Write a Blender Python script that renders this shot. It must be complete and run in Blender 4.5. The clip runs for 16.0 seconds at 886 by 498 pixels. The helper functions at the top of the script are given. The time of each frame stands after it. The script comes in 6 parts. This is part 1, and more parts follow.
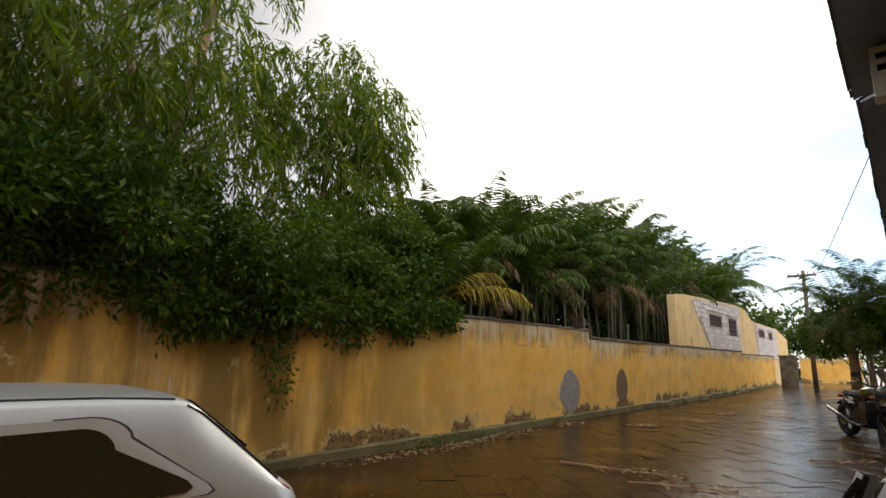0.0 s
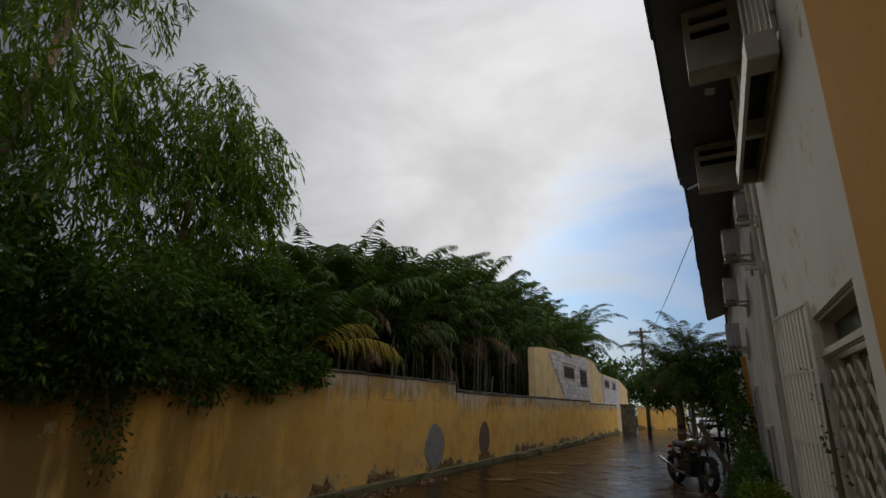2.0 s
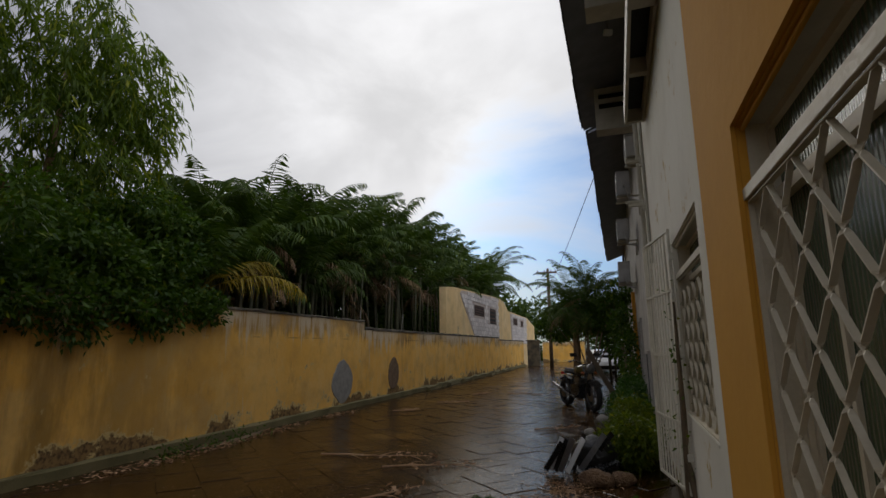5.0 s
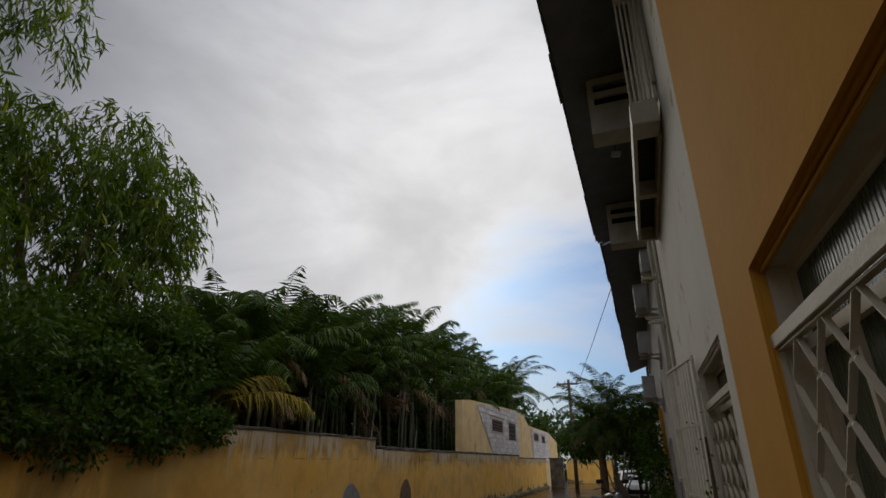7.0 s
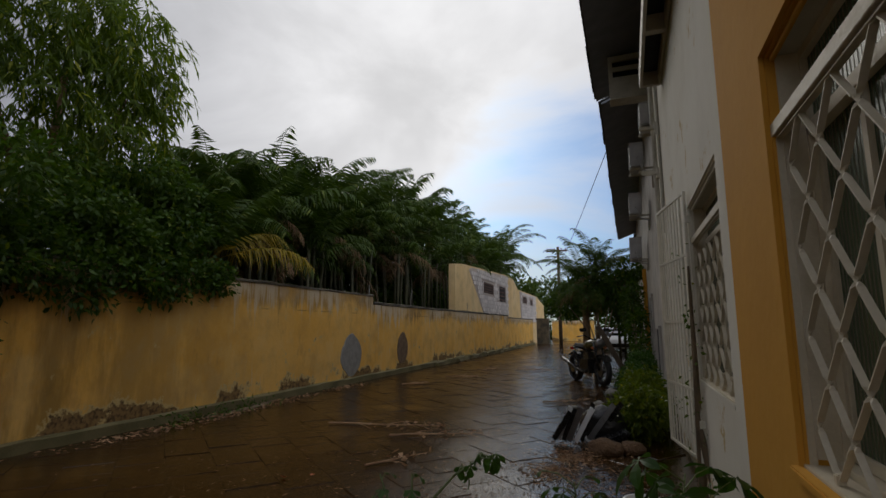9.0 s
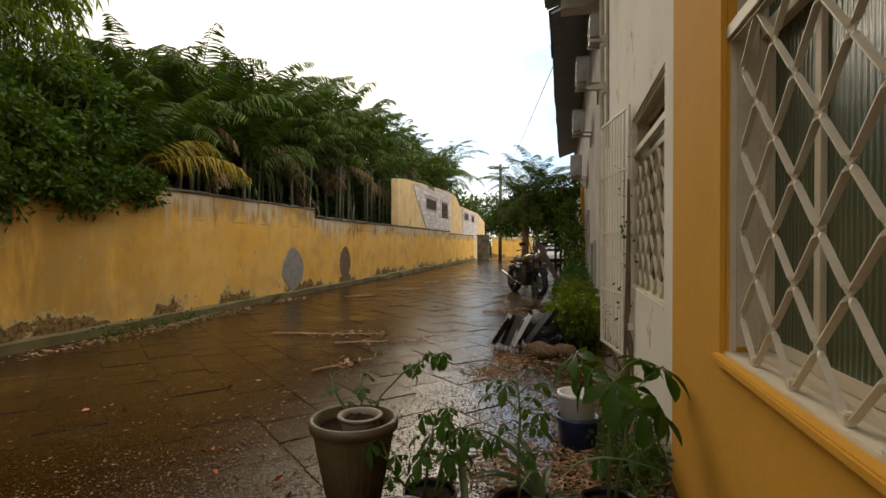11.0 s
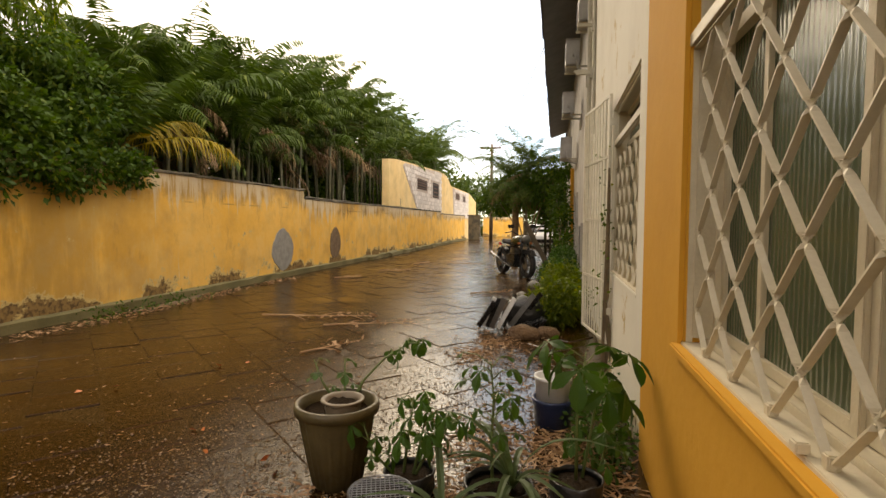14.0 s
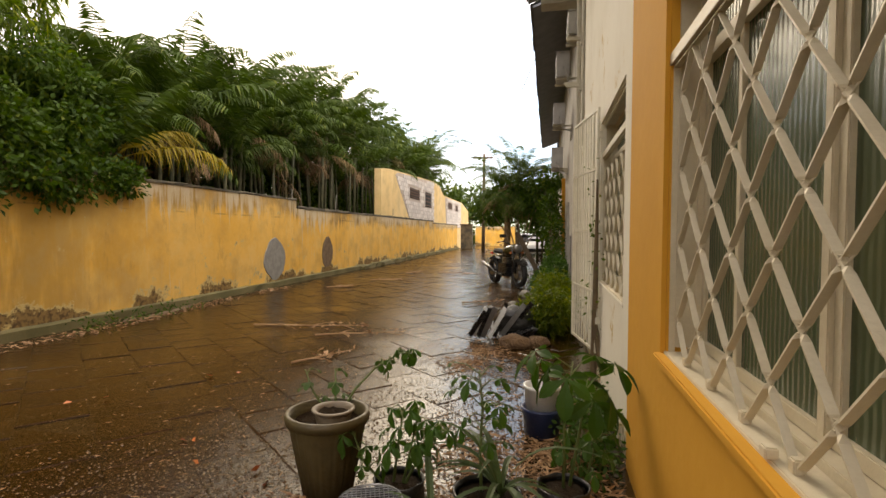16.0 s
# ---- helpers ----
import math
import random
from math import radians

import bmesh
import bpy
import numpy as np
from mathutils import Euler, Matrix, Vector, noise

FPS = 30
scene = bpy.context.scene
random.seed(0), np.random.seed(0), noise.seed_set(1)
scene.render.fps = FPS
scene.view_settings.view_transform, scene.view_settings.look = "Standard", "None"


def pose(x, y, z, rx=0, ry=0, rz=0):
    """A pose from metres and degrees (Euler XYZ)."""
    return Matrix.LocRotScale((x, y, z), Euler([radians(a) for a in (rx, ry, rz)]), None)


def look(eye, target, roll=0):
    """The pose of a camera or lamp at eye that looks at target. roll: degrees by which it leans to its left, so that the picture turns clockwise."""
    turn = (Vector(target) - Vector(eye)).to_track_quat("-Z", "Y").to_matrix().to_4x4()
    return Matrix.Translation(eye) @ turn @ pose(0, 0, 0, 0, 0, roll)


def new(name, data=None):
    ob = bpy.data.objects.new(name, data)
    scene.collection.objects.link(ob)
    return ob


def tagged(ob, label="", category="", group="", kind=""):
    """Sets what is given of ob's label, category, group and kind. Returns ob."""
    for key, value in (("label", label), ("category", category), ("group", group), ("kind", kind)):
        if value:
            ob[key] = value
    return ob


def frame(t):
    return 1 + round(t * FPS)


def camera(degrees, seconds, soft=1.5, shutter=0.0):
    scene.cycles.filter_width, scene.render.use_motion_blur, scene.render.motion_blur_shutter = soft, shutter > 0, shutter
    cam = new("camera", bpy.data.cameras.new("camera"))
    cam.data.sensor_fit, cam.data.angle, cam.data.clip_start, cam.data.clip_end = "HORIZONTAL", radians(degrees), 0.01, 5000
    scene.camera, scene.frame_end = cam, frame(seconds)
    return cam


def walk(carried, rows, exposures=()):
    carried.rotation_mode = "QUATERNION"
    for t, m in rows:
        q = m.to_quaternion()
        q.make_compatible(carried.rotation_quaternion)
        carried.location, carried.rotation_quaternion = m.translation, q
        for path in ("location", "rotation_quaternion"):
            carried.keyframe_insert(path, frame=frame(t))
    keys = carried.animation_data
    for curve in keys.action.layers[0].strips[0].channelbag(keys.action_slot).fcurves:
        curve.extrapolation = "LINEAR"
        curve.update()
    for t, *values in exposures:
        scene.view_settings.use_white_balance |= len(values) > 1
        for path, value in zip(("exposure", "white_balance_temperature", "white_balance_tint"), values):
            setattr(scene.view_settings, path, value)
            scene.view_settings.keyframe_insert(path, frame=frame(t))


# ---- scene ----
cam = camera(81.2, 16.0)
PATH = [
    (0, look((-0.24, -0.153, 1.471), (-1.546, 1.306, 1.877), 1.2)),
    (0.5, look((-0.299, -0.006, 1.567), (-1.402, 1.585, 2.068), 1.0)),
    (1, look((-0.27, 0.02, 1.652), (-1.238, 1.67, 2.235), 1.0)),
    (1.5, look((-0.27, -0.031, 1.666), (-1.176, 1.642, 2.285), 1.1)),
    (2, look((-0.276, -0.139, 1.644), (-1.163, 1.557, 2.224), 1.15)),
    (2.5, look((-0.284, -0.215, 1.557), (-1.157, 1.521, 2.033), 0.7)),
    (3, look((-0.213, -0.213, 1.407), (-1.038, 1.571, 1.775), 0.5)),
    (3.5, look((-0.169, -0.168, 1.37), (-0.933, 1.657, 1.668), 0.5)),
    (4, look((-0.111, -0.066, 1.383), (-0.79, 1.8, 1.622), 0.4)),
    (6.5, look((0.000, 0.072, 1.677), (-0.593, 1.844, 2.391), 0.27)),
    (7, look((-0.000, 0.088, 1.680), (-0.644, 1.822, 2.443), 0.13)),
    (7.5, look((-0.004, 0.086, 1.655), (-0.670, 1.827, 2.379), 0.00)),
    (8, look((-0.023, 0.115, 1.568), (-0.707, 1.890, 2.185), -0.09)),
    (8.5, look((-0.045, 0.134, 1.461), (-0.742, 1.947, 1.941), -0.05)),
    (9, look((-0.052, 0.176, 1.374), (-0.715, 2.039, 1.672), -0.27)),
    (9.5, look((-0.054, 0.187, 1.331), (-0.676, 2.079, 1.510), -0.20)),
    (10, look((-0.078, 0.202, 1.317), (-0.628, 2.123, 1.401), -0.13)),
    (12.5, look((-0.111, 0.194, 1.305), (-0.503, 2.153, 1.222), -0.11)),
    (13, look((-0.107, 0.184, 1.298), (-0.476, 2.146, 1.194), -0.07)),
    (13.5, look((-0.064, 0.172, 1.334), (-0.448, 2.132, 1.229), 0.02)),
    (14, look((-0.016, 0.115, 1.381), (-0.441, 2.066, 1.278), 0.23)),
    (14.5, look((-0.002, 0.073, 1.389), (-0.460, 2.017, 1.290), 0.34)),
    (15, look((-0.011, 0.063, 1.386), (-0.481, 2.005, 1.293), 0.40)),
    (15.5, look((-0.025, 0.072, 1.381), (-0.469, 2.020, 1.298), 0.35)),
    (16, look((0.010, 0.071, 1.395), (-0.388, 2.030, 1.327), 0.27)),
]

EXPOSURES = [(0.0, 0.7, 7400, 10), (0.5, 0.1, 6900, 10), (1.0, -0.50, 6700, 10), (1.5, -0.72, 6650, 10), (2.0, -0.78, 6650, 10), (3.0, -0.72, 6650, 10), (4.0, -0.5, 6650, 10), (6.5, -0.68, 6650, 10), (7.0, -0.73, 6650, 10), (8.0, -0.78, 6650, 10), (9.0, -0.6, 6650, 10), (9.5, -0.4, 6750, 10), (10.0, -0.04, 7000, 10), (12.5, 1.16, 9400, 12), (13.0, 1.25, 9400, 12), (14.5, 1.30, 9300, 12), (16.0, 1.28, 8700, 12)]
walk(cam, PATH, EXPOSURES)

# ---- world and sun: a late, mostly overcast sky with one clear blue gap low over the far end of the lane ----
world = bpy.data.worlds.new("sky")
scene.world = world
world.use_nodes = True
wt = world.node_tree
wt.nodes.clear()
wn, wl = wt.nodes.new, wt.links.new
w_out = wn("ShaderNodeOutputWorld")
w_bg = wn("ShaderNodeBackground")
w_sky = wn("ShaderNodeTexSky")
w_sky.sky_type = "NISHITA"
w_sky.sun_disc = False
w_sky.sun_elevation = radians(26)
w_sky.sun_rotation = radians(-24)
w_sky.air_density, w_sky.dust_density = 1.0, 1.5
w_tc = wn("ShaderNodeTexCoord")
w_map = wn("ShaderNodeMapping")
w_map.inputs["Scale"].default_value = (1.0, 1.0, 2.2)
w_noise = wn("ShaderNodeTexNoise")
w_noise.inputs["Scale"].default_value = 2.1
w_noise.inputs["Detail"].default_value = 7
w_noise.inputs["Roughness"].default_value = 0.55
w_noise.inputs["Distortion"].default_value = 0.4
wl(w_tc.outputs["Generated"], w_map.inputs["Vector"])
wl(w_map.outputs["Vector"], w_noise.inputs["Vector"])
# closeness to the gap and to the bright place in the cloud where the sun stands
def toward(direction):
    d = Vector(direction).normalized()
    n = wn("ShaderNodeVectorMath")
    n.operation = "DOT_PRODUCT"
    n.inputs[1].default_value = d
    wl(w_tc.outputs["Generated"], n.inputs[0])
    return n.outputs["Value"]
def remap(sock, a, b, c, d):
    n = wn("ShaderNodeMapRange")
    n.interpolation_type = "SMOOTHSTEP"
    for i, v in zip((1, 2, 3, 4), (a, b, c, d)):
        n.inputs[i].default_value = v
    wl(sock, n.inputs[0])
    return n.outputs[0]
def maths(op, a, b):
    n = wn("ShaderNodeMath")
    n.operation = op
    for i, v in enumerate((a, b)):
        if isinstance(v, (int, float)):
            n.inputs[i].default_value = v
        else:
            wl(v, n.inputs[i])
    return n.outputs[0]
gap = remap(maths("ADD", toward((0.05, 1.0, 0.10)), maths("MULTIPLY", w_noise.outputs["Fac"], 0.34)), 1.075, 1.20, 0.0, 1.0)
cloud_amount = maths("SUBTRACT", 1.0, maths("MULTIPLY", gap, 0.92))
glow = remap(toward((-0.28, 0.85, 0.45)), 0.60, 1.06, 0.0, 1.0)
# Broad brighter sky, unseen behind and to the right, added to light the walls.
lit_side = remap(toward((0.60, -0.48, 0.60)), 0.1, 1.0, 0.0, 1.0)
cloud_level = maths("MULTIPLY", maths("ADD", maths("ADD", 0.20, maths("MULTIPLY", lit_side, 2.1)), maths("MULTIPLY", glow, 1.18)), remap(w_noise.outputs["Fac"], 0.3, 0.7, 0.80, 1.14))
w_tint = wn("ShaderNodeMix")
w_tint.data_type = "RGBA"
w_tint.inputs["A"].default_value = (0.80, 0.845, 1.0, 1)
w_tint.inputs["B"].default_value = (0.965, 0.975, 1.0, 1)
wl(glow, w_tint.inputs["Factor"])
w_cloud = wn("ShaderNodeVectorMath")
w_cloud.operation = "SCALE"
wl(w_tint.outputs["Result"], w_cloud.inputs[0])
wl(cloud_level, w_cloud.inputs["Scale"])
w_blue = wn("ShaderNodeVectorMath")
w_blue.operation = "MULTIPLY"
w_blue.inputs[1].default_value = (0.036, 0.062, 0.105)
wl(w_sky.outputs["Color"], w_blue.inputs[0])
w_mix = wn("ShaderNodeMix")
w_mix.data_type = "RGBA"
wl(cloud_amount, w_mix.inputs["Factor"])
wl(w_blue.outputs["Vector"], w_mix.inputs["A"])
wl(w_cloud.outputs["Vector"], w_mix.inputs["B"])
wl(w_mix.outputs["Result"], w_bg.inputs["Color"])
w_bg.inputs["Strength"].default_value = 1.0
wl(w_bg.outputs["Background"], w_out.inputs["Surface"])

sun = new("sun", bpy.data.lights.new("sun", "SUN"))
sun.data.energy = 0.6
sun.data.angle = radians(25)
sun.data.color = (1.0, 0.95, 0.86)
sun.matrix_world = look((0, 0, 20), (0.36 * 5, -0.82 * 5, 20 - 0.44 * 5))

# ---- materials ----
def material(name):
    m = bpy.data.materials.new(name)
    m.use_nodes = True
    return m, m.node_tree, m.node_tree.nodes["Principled BSDF"]


def node(t, kind, **values):
    n = t.nodes.new(kind)
    for k, v in values.items():
        n.inputs[k].default_value = v
    return n


def noise_node(t, scale, detail=5, coord="Object", stretch=None, rough=0.55):
    tc = t.nodes.new("ShaderNodeTexCoord")
    n = node(t, "ShaderNodeTexNoise", Scale=scale, Detail=detail, Roughness=rough)
    if stretch:
        mp = node(t, "ShaderNodeMapping", Scale=stretch)
        t.links.new(tc.outputs[coord], mp.inputs["Vector"])
        t.links.new(mp.outputs["Vector"], n.inputs["Vector"])
    else:
        t.links.new(tc.outputs[coord], n.inputs["Vector"])
    return n.outputs["Fac"]


def ramp(t, fac, a, b):
    n = t.nodes.new("ShaderNodeMapRange")
    n.interpolation_type = "SMOOTHSTEP"
    n.inputs[1].default_value, n.inputs[2].default_value = a, b
    t.links.new(fac, n.inputs[0])
    return n.outputs[0]


def math_node(t, op, a, b=0.0):
    n = t.nodes.new("ShaderNodeMath")
    n.operation = op
    for i, v in enumerate((a, b)):
        if isinstance(v, (int, float)):
            n.inputs[i].default_value = v
        else:
            t.links.new(v, n.inputs[i])
    return n.outputs[0]


def mix(t, fac, a, b):
    n = t.nodes.new("ShaderNodeMix")
    n.data_type = "RGBA"
    if isinstance(fac, (int, float)):
        n.inputs["Factor"].default_value = fac
    else:
        t.links.new(fac, n.inputs["Factor"])
    for key, v in (("A", a), ("B", b)):
        if isinstance(v, tuple):
            n.inputs[key].default_value = (*v, 1)
        else:
            t.links.new(v, n.inputs[key])
    return n.outputs["Result"]


def bump(t, bsdf, height, strength=0.3, distance=0.01):
    n = node(t, "ShaderNodeBump", Strength=strength, Distance=distance)
    t.links.new(height, n.inputs["Height"])
    t.links.new(n.outputs["Normal"], bsdf.inputs["Normal"])


def plain(name, a, b, rough=0.6, metal=0.0, coarse=3.0, fine=40.0, relief=0.15, spread=0.0, distance=0.004):
    """Two colours mixed by a coarse and a fine noise, with fine relief; spread varies it piece by piece."""
    m, t, p = material(name)
    f1 = ramp(t, noise_node(t, coarse), 0.35, 0.68)
    f2 = ramp(t, noise_node(t, fine, 3), 0.3, 0.75)
    col = mix(t, math_node(t, "ADD", math_node(t, "MULTIPLY", f1, 0.65), math_node(t, "MULTIPLY", f2, 0.35)), a, b)
    if spread:
        oi = t.nodes.new("ShaderNodeObjectInfo")
        hs = node(t, "ShaderNodeHueSaturation")
        t.links.new(math_node(t, "ADD", 1 - spread / 2, math_node(t, "MULTIPLY", oi.outputs["Random"], spread)), hs.inputs["Value"])
        t.links.new(col, hs.inputs["Color"])
        col = hs.outputs["Color"]
    t.links.new(col, p.inputs["Base Color"])
    p.inputs["Metallic"].default_value = metal
    t.links.new(math_node(t, "ADD", rough - 0.1, math_node(t, "MULTIPLY", f2, 0.2)), p.inputs["Roughness"])
    bump(t, p, f2, relief, distance)
    return m


def leaf_material(name, a, b, young, trans=0.38, rough=0.5):
    """Leaf: varies leaf by leaf, lets some light through and has a waxy sheen."""
    m, t, p = material(name)
    geo = t.nodes.new("ShaderNodeNewGeometry")
    rnd = geo.outputs["Random Per Island"]
    col = mix(t, rnd, a, b)
    col = mix(t, ramp(t, rnd, 0.90, 0.99), col, young)
    patch = ramp(t, noise_node(t, 0.9, 3), 0.35, 0.7)
    col = mix(t, math_node(t, "MULTIPLY", patch, 0.5), col, b)
    t.links.new(col, p.inputs["Base Color"])
    p.inputs["Roughness"].default_value = rough
    p.inputs["Specular IOR Level"].default_value = 0.22
    tr = t.nodes.new("ShaderNodeBsdfTranslucent")
    bright = node(t, "ShaderNodeHueSaturation", Value=1.5, Saturation=1.1)
    t.links.new(col, bright.inputs["Color"])
    t.links.new(bright.outputs["Color"], tr.inputs["Color"])
    mx = t.nodes.new("ShaderNodeMixShader")
    mx.inputs[0].default_value = trans
    t.links.new(p.outputs[0], mx.inputs[1])
    t.links.new(tr.outputs[0], mx.inputs[2])
    t.links.new(mx.outputs[0], t.nodes["Material Output"].inputs["Surface"])
    return m


def painted_wall(name, a, b, stain, top, stain_reach=0.5, peel=None, peel_reach=0.5, dirt=0.35, drop=0.0, joint=0.0):
    """Limewash or paint on render: patchy fading, mould streaks that run down from the top edge, flaked paint at the foot."""
    m, t, p = material(name)
    tc = t.nodes.new("ShaderNodeTexCoord")
    sep = t.nodes.new("ShaderNodeSeparateXYZ")
    t.links.new(tc.outputs["Object"], sep.inputs[0])
    z = sep.outputs["Z"]
    if drop:
        z_top = math_node(t, "ADD", z, math_node(t, "MULTIPLY", ramp(t, sep.outputs["Y"], 13.15, 13.25), drop))
    else:
        z_top = z
    broad = ramp(t, noise_node(t, 0.55, 6), 0.35, 0.7)
    fine = noise_node(t, 14, 6)
    col = mix(t, math_node(t, "ADD", math_node(t, "MULTIPLY", broad, 0.7), math_node(t, "MULTIPLY", ramp(t, fine, 0.3, 0.8), 0.3)), a, b)
    streak = noise_node(t, 1.0, 7, stretch=(4.6, 4.6, 0.5), rough=0.7)
    soft = ramp(t, noise_node(t, 1.6, 5), 0.4, 0.75)
    near_top = ramp(t, z_top, top - stain_reach, top)
    run = ramp(t, math_node(t, "ADD", streak, math_node(t, "MULTIPLY", near_top, 0.30 if drop else 0.36)), *((0.61, 0.80) if drop else (0.66, 0.80)))
    run = math_node(t, "MULTIPLY", run, math_node(t, "ADD", 0.18, math_node(t, "MULTIPLY", ramp(t, noise_node(t, 0.7, 4), 0.46, 0.60), 0.82)))
    pale = ramp(t, math_node(t, "ADD", noise_node(t, 1.0, 6, stretch=(5.0, 5.0, 0.5), rough=0.7), math_node(t, "MULTIPLY", near_top, 0.22)), 0.60 if drop else 0.64, 0.70)
    if drop:
        wash = ramp(t, noise_node(t, 1.5, 7, stretch=(1.0, 1.0, 0.8), rough=0.68), 0.46, 0.62)
        col = mix(t, math_node(t, "MULTIPLY", wash, 0.38), col, (0.74, 0.51, 0.20))
        blotch = ramp(t, noise_node(t, 1.0, 7, stretch=(2.4, 2.4, 0.9), rough=0.72), 0.54, 0.70)
        col = mix(t, math_node(t, "MULTIPLY", blotch, 0.42), col, (0.34, 0.20, 0.07))
        grime = ramp(t, math_node(t, "ADD", noise_node(t, 0.9, 6, rough=0.65), math_node(t, "MULTIPLY", near_top, 0.32)), 0.62, 0.82)
        col = mix(t, math_node(t, "MULTIPLY", grime, 0.62), col, (0.25, 0.155, 0.055))
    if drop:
        # Mould streaks that also paint the trees' shade onto the wall's near end.
        shade_stain = math_node(t, "MULTIPLY", ramp(t, sep.outputs["Y"], 9.0, 3.0), ramp(t, math_node(t, "ADD", noise_node(t, 1.0, 6, stretch=(1.7, 1.7, 0.32), rough=0.62), math_node(t, "MULTIPLY", near_top, 0.12)), 0.38, 0.58))
        col = mix(t, math_node(t, "MULTIPLY", shade_stain, 0.72), col, (0.085, 0.06, 0.02))
    col = mix(t, math_node(t, "MULTIPLY", run, 0.8), col, stain)
    col = mix(t, math_node(t, "MULTIPLY", pale, math_node(t, "MULTIPLY", ramp(t, noise_node(t, 0.45, 4), 0.36, 0.54), 0.85 if drop else 0.12)), col, (0.60, 0.50, 0.34))
    col = mix(t, math_node(t, "MULTIPLY", soft, dirt), col, (0.36, 0.22, 0.08) if drop else stain)
    if joint:
        band = math_node(t, "MULTIPLY", ramp(t, z, joint - 0.02, joint - 0.005), ramp(t, z, joint + 0.022, joint + 0.004))
        col = mix(t, math_node(t, "MULTIPLY", band, math_node(t, "MULTIPLY", ramp(t, noise_node(t, 1.3, 5), 0.5, 0.62), 0.5)), col, stain)
    if peel:
        low = math_node(t, "MULTIPLY", ramp(t, z, peel_reach, 0.05), math_node(t, "ADD", 0.25, math_node(t, "MULTIPLY", ramp(t, noise_node(t, 0.5, 3), 0.4, 0.62), 0.95)))
        flake = noise_node(t, 2.1, 8, rough=0.7)
        gone = ramp(t, math_node(t, "ADD", flake, math_node(t, "MULTIPLY", low, 0.27)), 0.645, 0.70)
        col = mix(t, ramp(t, math_node(t, "ADD", flake, math_node(t, "MULTIPLY", low, 0.27)), 0.60, 0.645), col, (0.55, 0.40, 0.17))
        col = mix(t, gone, col, mix(t, ramp(t, fine, 0.4, 0.65), peel, (0.09, 0.055, 0.025)))
        hgt = math_node(t, "SUBTRACT", math_node(t, "MULTIPLY", fine, 0.4), gone)
    else:
        hgt = fine
    t.links.new(col, p.inputs["Base Color"])
    p.inputs["Roughness"].default_value = 0.85
    p.inputs["Specular IOR Level"].default_value = 0.12
    bump(t, p, hgt, 0.35, 0.008)
    return m


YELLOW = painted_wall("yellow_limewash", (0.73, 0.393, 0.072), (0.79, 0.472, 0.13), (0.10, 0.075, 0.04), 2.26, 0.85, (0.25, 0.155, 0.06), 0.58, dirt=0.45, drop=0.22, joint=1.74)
YELLOW_FAR = painted_wall("yellow_limewash_house", (0.70, 0.49, 0.22), (0.76, 0.58, 0.31), (0.26, 0.19, 0.10), 4.6, 0.5)
ORANGE = painted_wall("orange_paint", (0.60, 0.285, 0.036), (0.66, 0.33, 0.050), (0.40, 0.18, 0.03), 9.0, 0.2, dirt=0.16)
WHITE = painted_wall("white_paint", (0.74, 0.69, 0.58), (0.80, 0.76, 0.66), (0.48, 0.43, 0.32), 9.0, 0.2, (0.50, 0.45, 0.33), 0.25, dirt=0.22)
GREY_WALL = painted_wall("greyed_paint", (0.45, 0.42, 0.37), (0.58, 0.54, 0.48), (0.2, 0.18, 0.15), 6.0, 0.6, dirt=0.5)
CONCRETE = plain("old_concrete", (0.20, 0.18, 0.13), (0.30, 0.28, 0.22), 0.85, relief=0.4)
MOSSY = plain("mossy_concrete", (0.085, 0.076, 0.024), (0.18, 0.145, 0.06), 0.8, relief=0.5, coarse=1.5)
MOULD = plain("mould_black_cap", (0.03, 0.028, 0.02), (0.15, 0.12, 0.07), 0.9, relief=0.5, coarse=2.2, fine=25)
CEMENT = plain("cement_patch", (0.20, 0.185, 0.155), (0.30, 0.28, 0.24), 0.9, relief=0.5, coarse=6)
BROWN_PATCH = plain("raw_clay_patch", (0.11, 0.065, 0.03), (0.20, 0.13, 0.07), 0.9, relief=0.6, coarse=8)
CREAM = plain("cream_enamel", (0.55, 0.47, 0.33), (0.66, 0.58, 0.43), 0.62, relief=0.15, coarse=5, fine=60)
CREAM_DIRTY = plain("weathered_cream", (0.42, 0.38, 0.29), (0.56, 0.52, 0.42), 0.6, coarse=4)
BARS_WHITE = plain("white_enamel_bars", (0.62, 0.58, 0.46), (0.74, 0.70, 0.58), 0.45, coarse=8)
# Near-black fill: shade inside rooms, vents and hoods put into the colour.
DARK = plain("dark_interior_shade", (0.012, 0.012, 0.011), (0.03, 0.028, 0.025), 0.8)
SOFFIT = plain("dark_soffit", (0.16, 0.17, 0.19), (0.22, 0.23, 0.255), 0.8)
ROOF = plain("fibre_cement", (0.15, 0.155, 0.165), (0.24, 0.24, 0.24), 0.85, relief=0.3)
PLASTIC_GREY = plain("grey_plastic", (0.30, 0.29, 0.265), (0.44, 0.42, 0.39), 0.5)
POT = plain("faded_plastic_pot", (0.062, 0.045, 0.017), (0.11, 0.082, 0.034), 0.55, relief=0.25, coarse=6)
POT_INNER = plain("sand_plastic_pot", (0.15, 0.115, 0.075), (0.22, 0.17, 0.115), 0.6)
BLACK_BAG = plain("black_polythene", (0.007, 0.007, 0.007), (0.02, 0.02, 0.019), 0.45, relief=0.6, fine=18, distance=0.01)
SOIL = plain("soil", (0.012, 0.007, 0.003), (0.045, 0.026, 0.012), 0.95, relief=0.9, fine=60, distance=0.01)
for _n in SOIL.node_tree.nodes:
    if _n.type == "BSDF_PRINCIPLED":
        _n.inputs["Specular IOR Level"].default_value = 0.1
